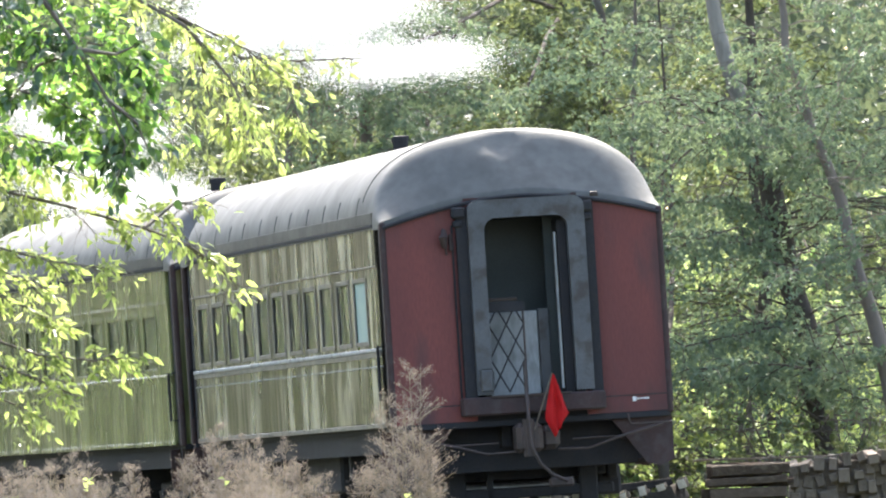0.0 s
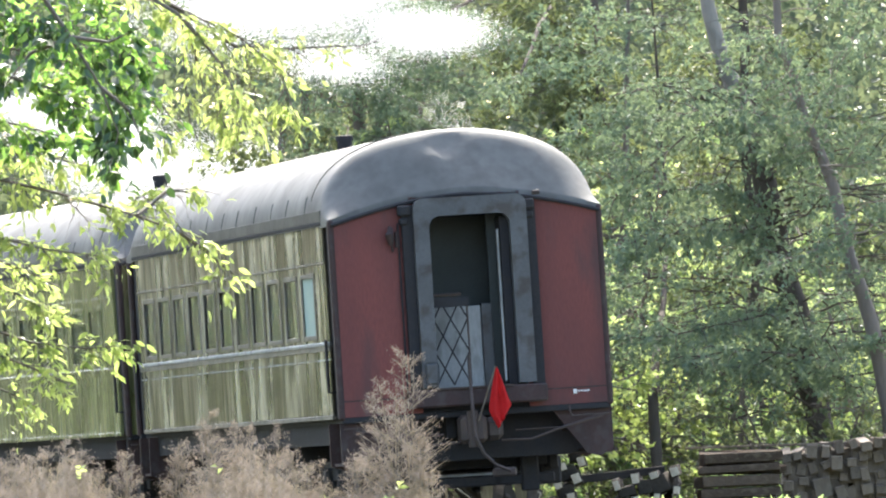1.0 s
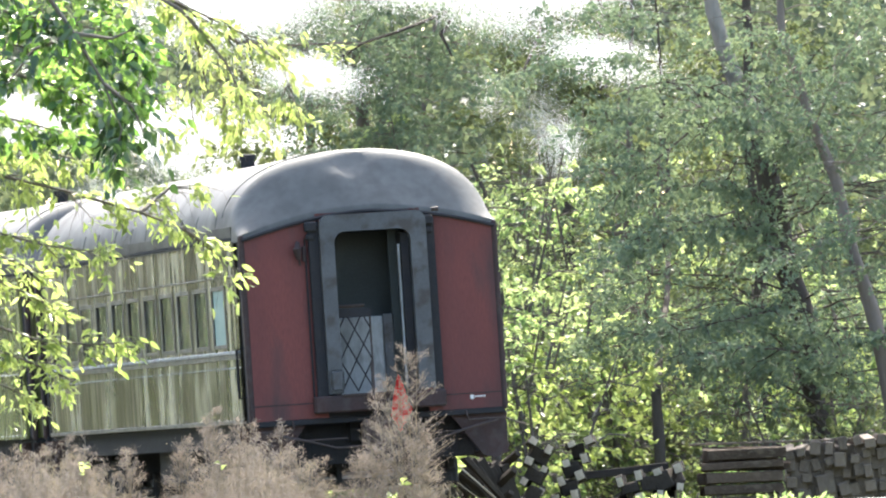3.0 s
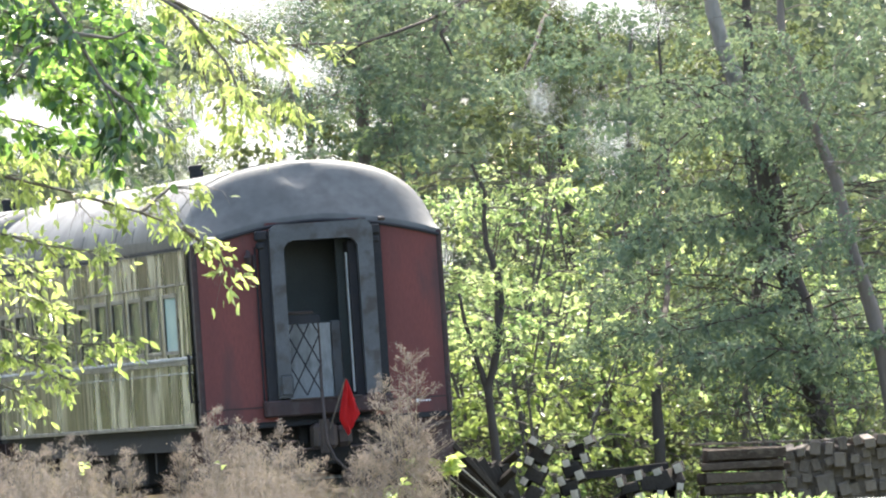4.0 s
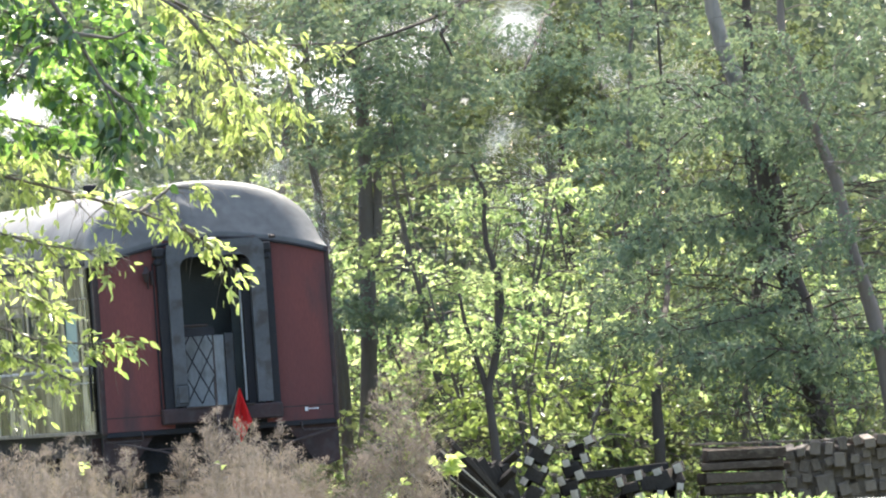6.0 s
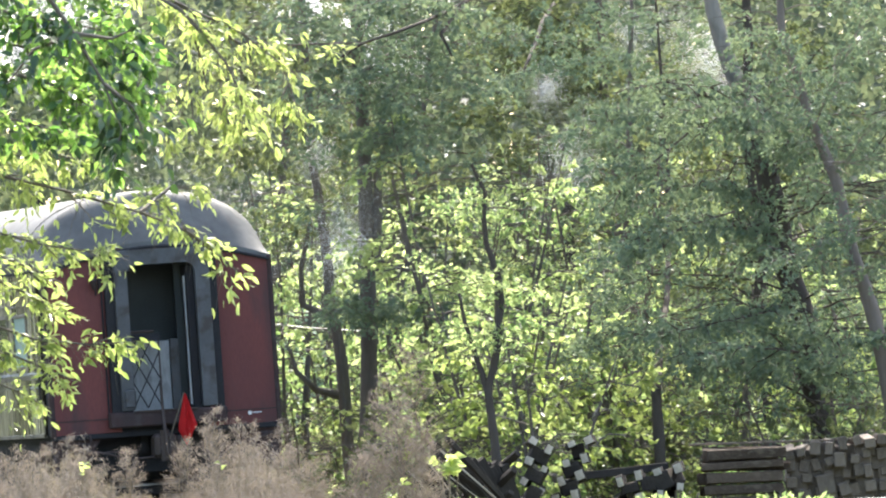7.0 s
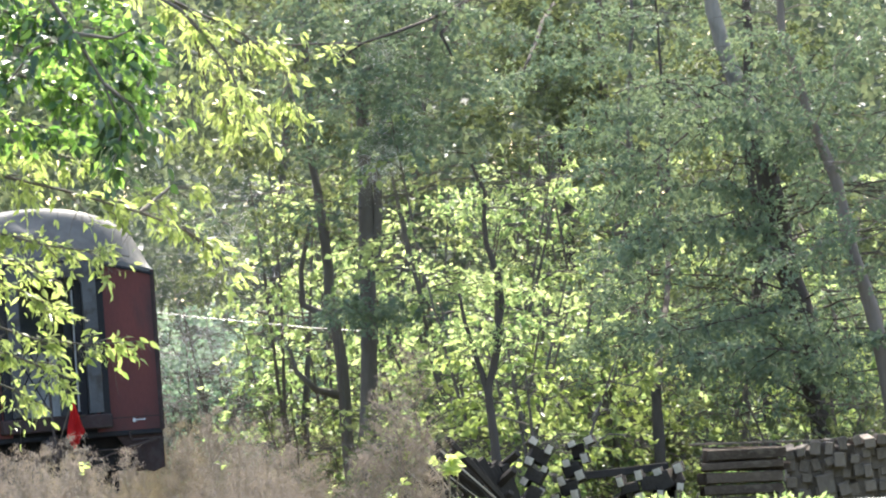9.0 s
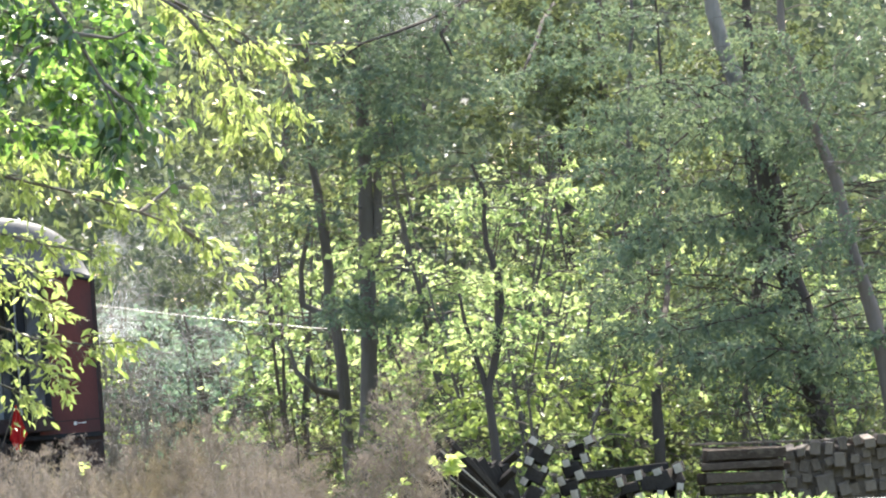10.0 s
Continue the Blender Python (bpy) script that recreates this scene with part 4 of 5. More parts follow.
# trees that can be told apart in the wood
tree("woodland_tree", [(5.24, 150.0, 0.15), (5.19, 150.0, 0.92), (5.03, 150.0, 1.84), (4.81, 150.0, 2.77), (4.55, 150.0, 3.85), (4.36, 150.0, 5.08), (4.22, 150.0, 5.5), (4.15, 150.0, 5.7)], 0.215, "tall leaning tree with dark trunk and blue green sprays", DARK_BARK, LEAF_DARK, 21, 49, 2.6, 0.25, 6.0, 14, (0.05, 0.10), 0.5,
     extra=[[(4.36, 150.0, 5.08), (3.89, 149.0, 5.52), (3.26, 148.0, 5.64), (2.56, 147.0, 5.69)], [(4.33, 150.0, 5.16), (3.94, 148.0, 5.33), (3.46, 147.0, 5.38), (2.76, 146.0, 5.17)],
            [(4.73, 150.0, 2.77), (4.13, 148.0, 2.60), (3.33, 146.0, 2.43), (2.49, 145.0, 2.28)], [(4.81, 150.0, 2.61), (4.93, 147.0, 2.35), (5.35, 146.0, 2.18), (5.91, 145.0, 2.24)],
            [(4.88, 150.0, 2.31), (4.18, 147.0, 1.98), (3.55, 146.0, 1.90), (2.93, 145.0, 2.13)], [(4.95, 150.0, 2.00), (5.23, 147.0, 1.82), (5.64, 146.0, 1.58)],
            [(4.59, 150.0, 3.69), (3.92, 148.0, 3.81), (3.14, 147.0, 3.73), (2.29, 146.0, 3.49)], [(4.51, 150.0, 4.16), (3.77, 148.0, 4.35), (3.07, 147.0, 4.33), (2.15, 146.0, 4.09)],
            [(4.37, 150.0, 5.00), (4.84, 148.0, 4.79), (5.30, 148.0, 4.71)], [(4.00, 150.0, 5.93), (4.55, 148.0, 5.71), (5.12, 147.0, 5.89), (5.84, 146.0, 6.08)],
            [(2.37, 146, 5.57), (2.95, 145.5, 5.67), (3.54, 145, 5.58), (4.13, 145, 5.43)],
            [(3.26, 146, 5.01), (2.81, 145.5, 4.62), (2.35, 145, 4.24), (1.98, 145, 3.87)],
            [(4.29, 149, 4.87), (4.64, 147, 4.89), (4.99, 146, 4.9)],
            [(5.25, 147, 2.02), (4.46, 146, 2.13), (3.76, 145, 2.16), (3.16, 144.5, 2.0)],
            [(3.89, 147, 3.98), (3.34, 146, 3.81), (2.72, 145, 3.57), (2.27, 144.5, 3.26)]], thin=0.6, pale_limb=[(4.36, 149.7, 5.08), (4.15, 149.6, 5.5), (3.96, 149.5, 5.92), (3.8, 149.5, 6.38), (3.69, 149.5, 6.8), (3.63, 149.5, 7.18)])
tree("woodland_tree", [(6.08, 146.0, 0.31), (5.90, 146.0, 1.58), (5.69, 146.0, 2.48), (5.44, 146.0, 3.38), (5.24, 146.0, 4.28), (4.86, 146.0, 5.26), (4.53, 146.0, 6.31), (4.43, 146.0, 7.21), (4.2, 146, 7.6)], 0.13,
     "slender tree with reddish brown leaning trunk", RED_BARK, LEAF_DARK, 22, 30, 1.8, 0.45, 6.0, 14, (0.05, 0.09), 0.4,
     extra=[[(4.93, 146.0, 5.11), (4.44, 144.5, 5.22), (3.90, 144.0, 5.28)], [(5.36, 146.0, 3.61), (4.86, 144.5, 3.43), (4.10, 144.0, 3.21)], [(5.51, 146.0, 3.16), (5.77, 145.0, 3.21), (6.06, 145.0, 2.99)], [(5.22, 146.0, 4.28), (5.53, 146.0, 4.88), (5.89, 146.0, 5.25)], [(5.08, 146.0, 4.73), (5.24, 146.0, 6.01), (5.69, 146.0, 6.45)],
            [(4.8, 145, 5.35), (4.56, 144.5, 5.86), (4.49, 144.5, 6.3)], [(4.88, 145, 4.98), (5.08, 144.5, 5.48), (5.3, 144.5, 5.93), (5.6, 144.5, 6.3)], [(4.73, 145, 5.8), (4.42, 144.5, 6.08), (4.12, 144.5, 6.23)]], thin=0.2)
tree("woodland_tree", [(4.79, 160.0, 0.28), (4.72, 160.0, 1.59), (4.60, 160.0, 2.74), (4.66, 160.0, 3.81), (4.49, 160.0, 4.88), (4.44, 160.0, 7.34), (4.4, 160, 8.5)], 0.14, "dark straight tree in the shade", DARK_BARK, LEAF_MID, 23, 34, 2.4, 0.3)
tree("woodland_tree", [(2.86, 146.0, 0.34), (2.83, 146.0, 0.94), (2.80, 146.0, 1.61), (3.01, 150.0, 2.63), (3.16, 153.0, 3.92), (3.14, 154.0, 5.13), (3.04, 154.0, 6.63), (3.0, 154, 7.9)], 0.085, "slim dark tree in the shade", DARK_BARK, LEAF_DARK, 24, 34, 1.9, 0.25, 6.0, 14,
     (0.05, 0.09), thin=0.12, extra=[[(3.00, 146.0, 5.28), (2.36, 144.5, 5.17), (1.68, 143.5, 5.00)], [(2.92, 146.0, 5.96), (2.22, 144.5, 5.91), (1.32, 143.5, 5.81), (0.72, 142.5, 5.63)], 
                               [(2.89, 146.0, 6.56), (2.23, 144.5, 6.50), (1.33, 143.5, 6.40)], [(3.01, 146.0, 4.53), (2.43, 144.5, 4.57), (1.82, 143.5, 4.40)], [(3.02, 146.0, 3.93), (2.57, 144.5, 3.61), (1.88, 143.5, 3.23)],
                               [(2.93, 146.0, 2.58), (2.59, 146.5, 2.52), (2.05, 145.5, 2.29), (1.59, 144.5, 1.99)], [(2.96, 146.0, 3.18), (2.52, 146.5, 3.04), (1.98, 145.5, 2.74)]])
tree("woodland_tree", [(1.94, 166.0, 0.29), (1.88, 166.0, 2.50), (1.86, 166.0, 4.46), (1.85, 166.0, 5.14), (1.79, 166.0, 6.08), (1.75, 166.0, 7.61), (1.7, 166, 8.3)], 0.14, "straight grey brown trunk with thin crown", DARK_BARK, LEAF_MID, 25, 34, 2.4, 0.45, thin=0.5,
     extra=[[(1.83, 165, 7.08), (1.46, 162, 7.05), (1.85, 160, 6.73), (2.25, 159, 6.61)], [(1.83, 165, 6.49), (2.04, 162, 6.47), (1.65, 160, 6.15), (1.27, 159, 5.95)], [(1.83, 165, 7.5), (1.38, 162, 7.3), (1.85, 160, 7.14)], [(1.84, 165, 5.98), (2.13, 162, 6.05), (2.43, 160, 5.82)]],
     forks=[[(1.75, 166.0, 7.70), (0.98, 158.0, 7.62), (0.32, 152.0, 7.01), (-0.15, 149.0, 6.67), (-0.61, 148.0, 6.46), (-1.07, 148.0, 6.31), (-1.45, 148.0, 6.06)], [(1.75, 166.0, 7.61), (1.43, 155.0, 6.85), (1.28, 152.0, 6.38), (1.12, 151.0, 6.00), (0.96, 151.0, 5.69)],
            [(0.32, 152.0, 7.01), (-0.00, 150.0, 6.51), (0.15, 150.0, 6.20)]], fork_r=0.26)
tree("woodland_tree", [(2.84, 162.0, 0.29), (2.78, 162.0, 2.78), (2.54, 162.0, 5.36), (2.40, 162.0, 6.11), (2.29, 162.0, 7.44), (2.1, 162, 8.3)], 0.12, "leaning dark trunk with green crown", BARK, LEAF_MID, 26, 34, 2.4, 0.4,
     extra=[[(1.84, 165.0, 5.07), (2.04, 164.0, 4.96), (2.32, 163.0, 4.87)]])
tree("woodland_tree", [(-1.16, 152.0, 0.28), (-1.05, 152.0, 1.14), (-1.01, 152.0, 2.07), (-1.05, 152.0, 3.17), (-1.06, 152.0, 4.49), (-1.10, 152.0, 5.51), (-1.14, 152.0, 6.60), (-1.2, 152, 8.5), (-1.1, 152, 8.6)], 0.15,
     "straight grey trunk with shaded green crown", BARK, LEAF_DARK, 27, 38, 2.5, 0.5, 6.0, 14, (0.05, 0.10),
     extra=[[(-1.10, 152.0, 5.90), (-0.63, 151.0, 6.01), (-0.01, 150.0, 5.90), (0.60, 149.0, 5.63)], [(-1.10, 152.0, 6.36), (-0.47, 151.0, 6.55), (0.38, 150.0, 6.35), (1.15, 149.0, 6.46)],
            [(-1.02, 152.0, 5.74), (-0.48, 151.0, 5.47), (-0.09, 150.0, 5.05)], [(-1.01, 152.0, 2.70), (-1.27, 150.0, 2.79), (-1.64, 149.0, 2.67)], [(-1.02, 152.0, 2.62), (-0.50, 150.0, 2.82), (0.11, 149.0, 2.73)],
            [(-1.13, 152.0, 6.60), (-1.70, 151.0, 6.72), (-2.31, 150.0, 6.54)], [(-1.09, 152.0, 6.76), (-1.62, 150.0, 6.07), (-2.15, 149.0, 5.73)], [(-1.13, 152.0, 7.07), (-0.30, 150.0, 6.90), (0.61, 149.0, 6.77)], [(-1.11, 152.0, 5.27), (-0.71, 150.0, 5.13), (-0.32, 149.0, 4.79)],
            [(-1.16, 151, 6.55), (-1.42, 150, 6.59), (-1.1, 149, 6.36), (-0.64, 148.5, 6.22)],
            [(-1.16, 151, 6.01), (-0.95, 150, 6.12), (-1.25, 149, 5.78), (-1.55, 148.5, 5.61)],
            [(-1.16, 151, 5.54), (-0.72, 150, 5.66), (-0.49, 149, 5.48)],
            [(-1.16, 151, 6.86), (-0.8, 150, 6.97), (-1.25, 149, 6.78)]], forks=[[(-0.97, 152.0, 3.32), (-0.90, 152.0, 4.10), (-0.89, 152.0, 4.72), (-0.72, 152.0, 5.19)]])
tree("woodland_tree", [(-1.29, 154.0, 0.28), (-1.38, 154.0, 1.15), (-1.44, 154.0, 2.10), (-1.60, 154.0, 2.97), (-1.65, 154.0, 3.76), (-1.76, 154.0, 4.55), (-1.85, 154.0, 5.26), (-1.90, 154.0, 6.68), (-2.0, 154, 7.8)], 0.105,
     "slim leaning trunk with curved dead limbs", BARK, LEAF_MID, 28, 30, 2.0, 0.5, extra=[[(-1.14, 154.0, 3.83), (-1.37, 154.0, 3.75), (-1.65, 154.0, 4.03)]],
     forks=[[(-1.47, 154.0, 1.62), (-1.78, 153.0, 1.70), (-2.05, 153.0, 1.94), (-2.14, 153.0, 2.25)], [(-1.62, 154.0, 2.73), (-1.97, 154.0, 2.89), (-1.99, 154.0, 3.37), (-1.86, 154.0, 4.04)], [(-1.32, 153.5, 0.36), (-1.43, 153.5, 1.62), (-1.48, 153.5, 2.49)]])
tree("woodland_sapling", [(0.69, 141.5, 0.37), (0.64, 141.5, 0.88), (0.57, 141.5, 1.61), (0.70, 141.5, 2.19), (0.69, 141.5, 2.99), (0.55, 141.5, 3.50), (0.53, 141.5, 4.15), (0.38, 141.5, 4.51)], 0.075, "young forked tree with bright leaves", DARK_BARK, LEAF_BRIGHT, 29, 22, 1.1, 0.4, 9, 9,
     (0.05, 0.10), forks=[[(0.55, 141.5, 1.61), (0.43, 141.5, 1.97), (0.27, 141.5, 2.48), (0.20, 141.5, 2.85)], [(0.66, 141.5, 2.26), (0.76, 141.5, 2.69), (0.72, 141.5, 3.13)]], thin=0.25)
SIDE_TREES = [tree("woodland_tree", [(-2.81, 172.0, 0.23), (-2.70, 172.0, 2.61), (-2.49, 172.0, 5.26), (-2.30, 172.0, 7.02), (-2.2, 172, 8.3)], 0.10, "thin tree at the back of the clearing", BARK, LEAF_MID, 30, 30, 2.2, 0.4)]
SIDE_TREES.append(tree("woodland_tree", [(-0.85, 168.0, 0.22), (-0.74, 168.0, 2.55), (-0.58, 168.0, 4.27), (-0.38, 168.0, 5.05), (-0.18, 168.0, 6.85), (0.1, 168, 8.3)], 0.075, "thin dark leaning tree", BARK, LEAF_MID, 31, 26, 2.0, 0.45))
SIDE_TREES.append(tree("woodland_tree", [(4.33, 170.0, 0.17), (4.40, 170.0, 2.52), (4.50, 170.0, 3.56), (4.43, 170.0, 5.57), (3.99, 170.0, 5.14), (4.0, 170, 8.1)][:4] + [(4.2, 170, 8.1)], 0.13, "dim trunk deep in the wood", BARK, LEAF_MID, 32, 34, 2.4, 0.3))
tree("woodland_tree", [(2.41, 156.0, 0.23), (2.51, 156.0, 1.59), (2.60, 156.0, 2.71), (2.66, 156.0, 4.79), (2.7, 156, 7.8)], 0.10, "shaded tree with broad low sprays", BARK, LEAF_DARK, 33, 36, 2.0, 0.15, 6.0, 14, (0.05, 0.09), thin=0.12)

# the wood's edge on the other side of the line
for k, (x, y, r) in enumerate([(-9.5, 104, 30), (-11.5, 112, 200), (-10.5, 120, 120), (-12.5, 128, 290), (-13, 136, 75), (-14.5, 144, 10), (-16.5, 152, 150), (-19, 160, 240), (-21, 169, 60), (-24, 178, 100)]):
    copy_thing(SIDE_TREES[k % 3], pose(x, y, ground_height(x, y) - 0.05, 0, 0, r))

# bright saplings and shrubs under the trees
SHRUB_LABEL = "sunlit yellow green understorey shrub"


def shrub(seed, leaf, height, width):
    rng = np.random.default_rng(seed)
    thing = tagged(new("shrub"), SHRUB_LABEL, "shrub", "understorey shrubs")
    bm = bmesh.new()
    lines = []
    for i in range(5):
        a = rng.uniform(0, 6.28)
        top = Vector((math.cos(a) * width * 0.4, math.sin(a) * width * 0.4, height * rng.uniform(0.75, 1.0)))
        stem = [Vector((0, 0, -0.05)), top * 0.35 + Vector((rng.normal() * 0.1, rng.normal() * 0.1, 0)), top * 0.7, top]
        tube(bm, stem, [0.04, 0.03, 0.02, 0.008], 6)
        br = boughs_of(stem, rng, 9, width * 0.45, 0.15, 0.4)
        for line in br:
            tube(bm, line, [0.012 * (1 - 0.8 * j / (len(line) - 1)) for j in range(len(line))], 4)
        lines += br
    part("stem", bm, BARK, thing)
    at, axis = foliage(lines, rng, 6.0, 0.42, 11, 0.3, 0.2)
    at, axis = clumped(at, axis, 0.55, -0.06, 1.5)
    link("crown", leaf_mesh("crown", at, axis, (0.06, 0.14), leaf, 0.65, seed), thing)
    return thing


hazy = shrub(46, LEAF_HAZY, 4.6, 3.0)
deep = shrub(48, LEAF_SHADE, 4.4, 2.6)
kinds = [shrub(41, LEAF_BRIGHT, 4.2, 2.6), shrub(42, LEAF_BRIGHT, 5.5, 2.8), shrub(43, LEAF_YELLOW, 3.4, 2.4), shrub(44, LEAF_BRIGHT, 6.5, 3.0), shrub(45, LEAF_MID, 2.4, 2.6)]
rng = np.random.default_rng(77)
first = set()
SPOTS = [(-2.3, 168), (-1.4, 163), (-0.6, 171), (0.3, 160), (1.2, 168), (2.3, 164), (3.3, 171), (4.5, 166), (5.6, 172), (6.6, 166), (-6.6, 184),
         (-1.8, 186), (0.8, 182), (2.6, 180), (4.2, 184), (6.2, 186), (8.8, 184), (7.9, 176), (-7.6, 194), (1.6, 156), (3.9, 157), (0.0, 154), (5.4, 158), (-2.0, 160), (-0.4, 190), (3.4, 192), (-10.5, 198), (0.5, 150), (1.1, 153), (-0.2, 157), (2.0, 159), (2.4, 152), (-0.9, 166), (1.6, 163)]
for i, (x, y) in enumerate(SPOTS):
    k = i % 4
    m = pose(x, y, ground_height(x, y), 0, 0, rng.uniform(0, 360))
    if k in first:
        copy_thing(kinds[k], m)
    else:
        first.add(k)
        kinds[k].matrix_basis = m
for i, (x, y) in enumerate([(1.30, 143.6), (1.60, 148.5), (2.5, 148.6), (0.75, 145.2), (0.15, 146.5)]):
    copy_thing(kinds[(2, 0, 2, 0)[i % 4]], pose(x, y, ground_height(x, y) - 0.02, 0, 0, 61 * i + 20))
for i, (x, y) in enumerate([(-8.2, 118), (-8.6, 123), (-8.4, 128), (-9.0, 133), (-9.2, 138), (-9.8, 143), (-10.6, 148), (-11.6, 153), (-12.8, 158), (-14.2, 163), (-15.8, 168), (-17.4, 173), (-19.2, 178), (-21, 183),
                            (-10.5, 126), (-12, 141), (-14.5, 152), (-18, 165), (-22, 176)]):
    if i == 0:
        tagged(deep, "deep green shrub at the wood's edge, shade in its leaf colour")
        deep.matrix_basis = pose(x, y, ground_height(x, y))
    else:
        copy_thing(kinds[(0, 2)[i % 4 // 2]] if i % 2 else deep, pose(x, y, ground_height(x, y), 0, 0, 47 * i))
kinds[4].matrix_basis = pose(-0.3, 146, ground_height(-0.3, 146), 0, 0, 40)
for x, y, r in ((2.8, 149, 200), (4.9, 147, 300), (-1.9, 158, 20), (5.9, 149, 260), (1.9, 150, 140)):
    copy_thing(kinds[4], pose(x, y, ground_height(x, y), 0, 0, r))

# shrubs with haze in their leaf colour and bare pale twigs behind the clearing
tagged(hazy, "teal green shrub at the back of the clearing, haze in its leaf colour")
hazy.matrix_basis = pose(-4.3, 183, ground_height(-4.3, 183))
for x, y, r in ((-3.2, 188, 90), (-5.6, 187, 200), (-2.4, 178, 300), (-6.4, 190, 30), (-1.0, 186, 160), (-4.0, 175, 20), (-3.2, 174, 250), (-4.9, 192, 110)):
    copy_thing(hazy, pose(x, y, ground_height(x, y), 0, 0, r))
for k, (x, y, h) in enumerate(((-5.1, 174, 2.6), (-4.4, 175, 3.2), (-3.4, 173, 4.4), (-4.9, 177, 1.8), (-5.12, 171, 3.6), (-4.86, 172, 4.0), (-4.55, 171, 3.1), (-5.3, 172, 4.3), (-4.2, 170, 2.4))):
    rng = np.random.default_rng(120 + k)
    bare = tagged(new("bare_shrub"), "leafless shrub with pale tangled twigs", "shrub", "bare shrubs")
    bare.location = (x, y, ground_height(x, y))
    bm = bmesh.new()
    for s in range(4):
        top = Vector((rng.normal() * 0.5, rng.normal() * 0.4, h))
        stem = [Vector((0, 0, -0.03)), top * 0.4 + Vector((rng.normal() * 0.15, 0, 0)), top * 0.75, top]
        tube(bm, stem, [0.02, 0.016, 0.011, 0.005], 5)
        for line in boughs_of(stem, rng, 10, 0.9, 0.2, 0.5):
            tube(bm, line, [0.009 * (1 - 0.7 * j / (len(line) - 1)) for j in range(len(line))], 4)
    part("branchwork", bm, PALE_BARK, bare)

# unseen loose leaves added over the wood to cast dappled shade on the understorey
rng = np.random.default_rng(64)
cx, cy, cz = rng.uniform(-2.5, 11, 60000), rng.uniform(153, 188, 60000), rng.uniform(9.3, 13.5, 60000)
mass = np.sin(cx * 1.1 + 0.5 * np.sin(cy * 0.45)) + np.sin(cy * 0.8 + cx * 0.5 + 1.0) + 0.8 * np.sin(cz * 1.3 + cx * 0.9) + 0.10 * (cx - 3.0)
at = np.stack([cx, cy, cz], 1)[mass > 1.15]
tagged(link("canopy", leaf_mesh("canopy", at, rng.normal(size=at.shape), (0.14, 0.3), LEAF_MID, 0.7, 65)), "unseen floating leaves added above the wood to dapple it with shade", "woodland", kind="stuff")


# far woods that close the view
def far_woods(seed, n, xr, yr, height, size, label):
    rng = np.random.default_rng(seed)
    fx, fy = rng.uniform(*xr, n), rng.uniform(*yr, n)
    top = height + 2.0 * np.sin(fx * 0.5) + 1.2 * np.sin(fx * 1.7 + 1)
    fz = -0.6 + top * rng.uniform(0, 1, n) ** 0.9
    keep = np.sin(fx * 1.3 + fz * 0.9 + fy * 0.2) + np.sin(fz * 1.7 - fx * 0.6 + fy * 0.4) > -1.2
    at = np.stack([fx, fy, fz], 1)[keep]
    tagged(link("far_woods", leaf_mesh("far_woods", at, rng.normal(size=at.shape), size, LEAF_FAR, 0.8, seed)), label, "woodland", kind="stuff")


far_woods(8, 125000, (-13, 13), (192, 225), 13.5, (0.14, 0.30), "sunlit green woodland behind the clearing")
far_woods(9, 50000, (-60, 60), (228, 262), 16.0, (0.5, 0.9), "distant green woodland")

# ---- dry weeds before the track ----
def weed(bm_stem, at, axis, base, height, rng, fullness=1.0):
    lean = Vector((rng.normal() * 0.10, rng.normal() * 0.10, 1)).normalized()
    top = base + lean * height
    tube(bm_stem, [base, base.lerp(top, 0.5) + Vector((rng.normal() * 0.02, 0, 0)), top], [0.006, 0.005, 0.002], 3)
    for k in range(int(16 * fullness)):
        f = rng.uniform(0.42, 1.0)
        p = base.lerp(top, f)
        a = rng.uniform(0, 6.28)
        ln = (1.05 - f) * 0.55 * height * rng.uniform(0.4, 0.8) + 0.05
        d = Vector((math.cos(a), math.sin(a), 0.9))
        end = p + d.normalized() * ln + Vector((0, 0, -0.15 * ln))
        tube(bm_stem, [p, end], [0.003, 0.0015], 3)
        for j in range(32):
            u = rng.uniform(0.25, 1.0)
            at.append(p.lerp(end, u) + Vector((rng.normal(), rng.normal(), rng.normal())) * 0.02)
            axis.append(d + Vector((rng.normal() * 0.6, rng.normal() * 0.6, rng.normal() * 0.6)))


def weed_bed(name, count, xr, yr, hr, label, seed, mat, fullness=1.0):
    rng = np.random.default_rng(seed)
    bm = bmesh.new()
    at, axis = [], []
    for i in range(count):
        x, y = rng.uniform(*xr), rng.uniform(*yr)
        weed(bm, at, axis, Vector((x, y, ground_height(x, y) - 0.03)), rng.uniform(*hr) * (0.85 + 0.25 * math.sin(x * 3.1 + 1)), rng, fullness)
    bed = tagged(new(name), label, "weeds", kind="stuff")
    part("stem", bm, STRAW, bed)
    link("plumes", leaf_mesh("plumes", at, axis, (0.013, 0.032), mat, 0.26, seed), bed)
    return bed


weed_bed("dry_weeds", 300, (-5.2, -0.7), (99, 110), (1.02, 1.45), "dry brownish weeds with feathery plumes", 51, WEED)
weed_bed("dry_grass", 330, (-4.2, -0.1), (112, 116), (0.9, 1.35), "fine dry brown grass beside the track", 52, STRAW, 0.5)

weed_bed("tall_grass", 300, (-5.2, -1.6), (157.5, 165), (1.25, 1.95), "tall pale dry grass beyond the track", 53, STRAW, 0.55)


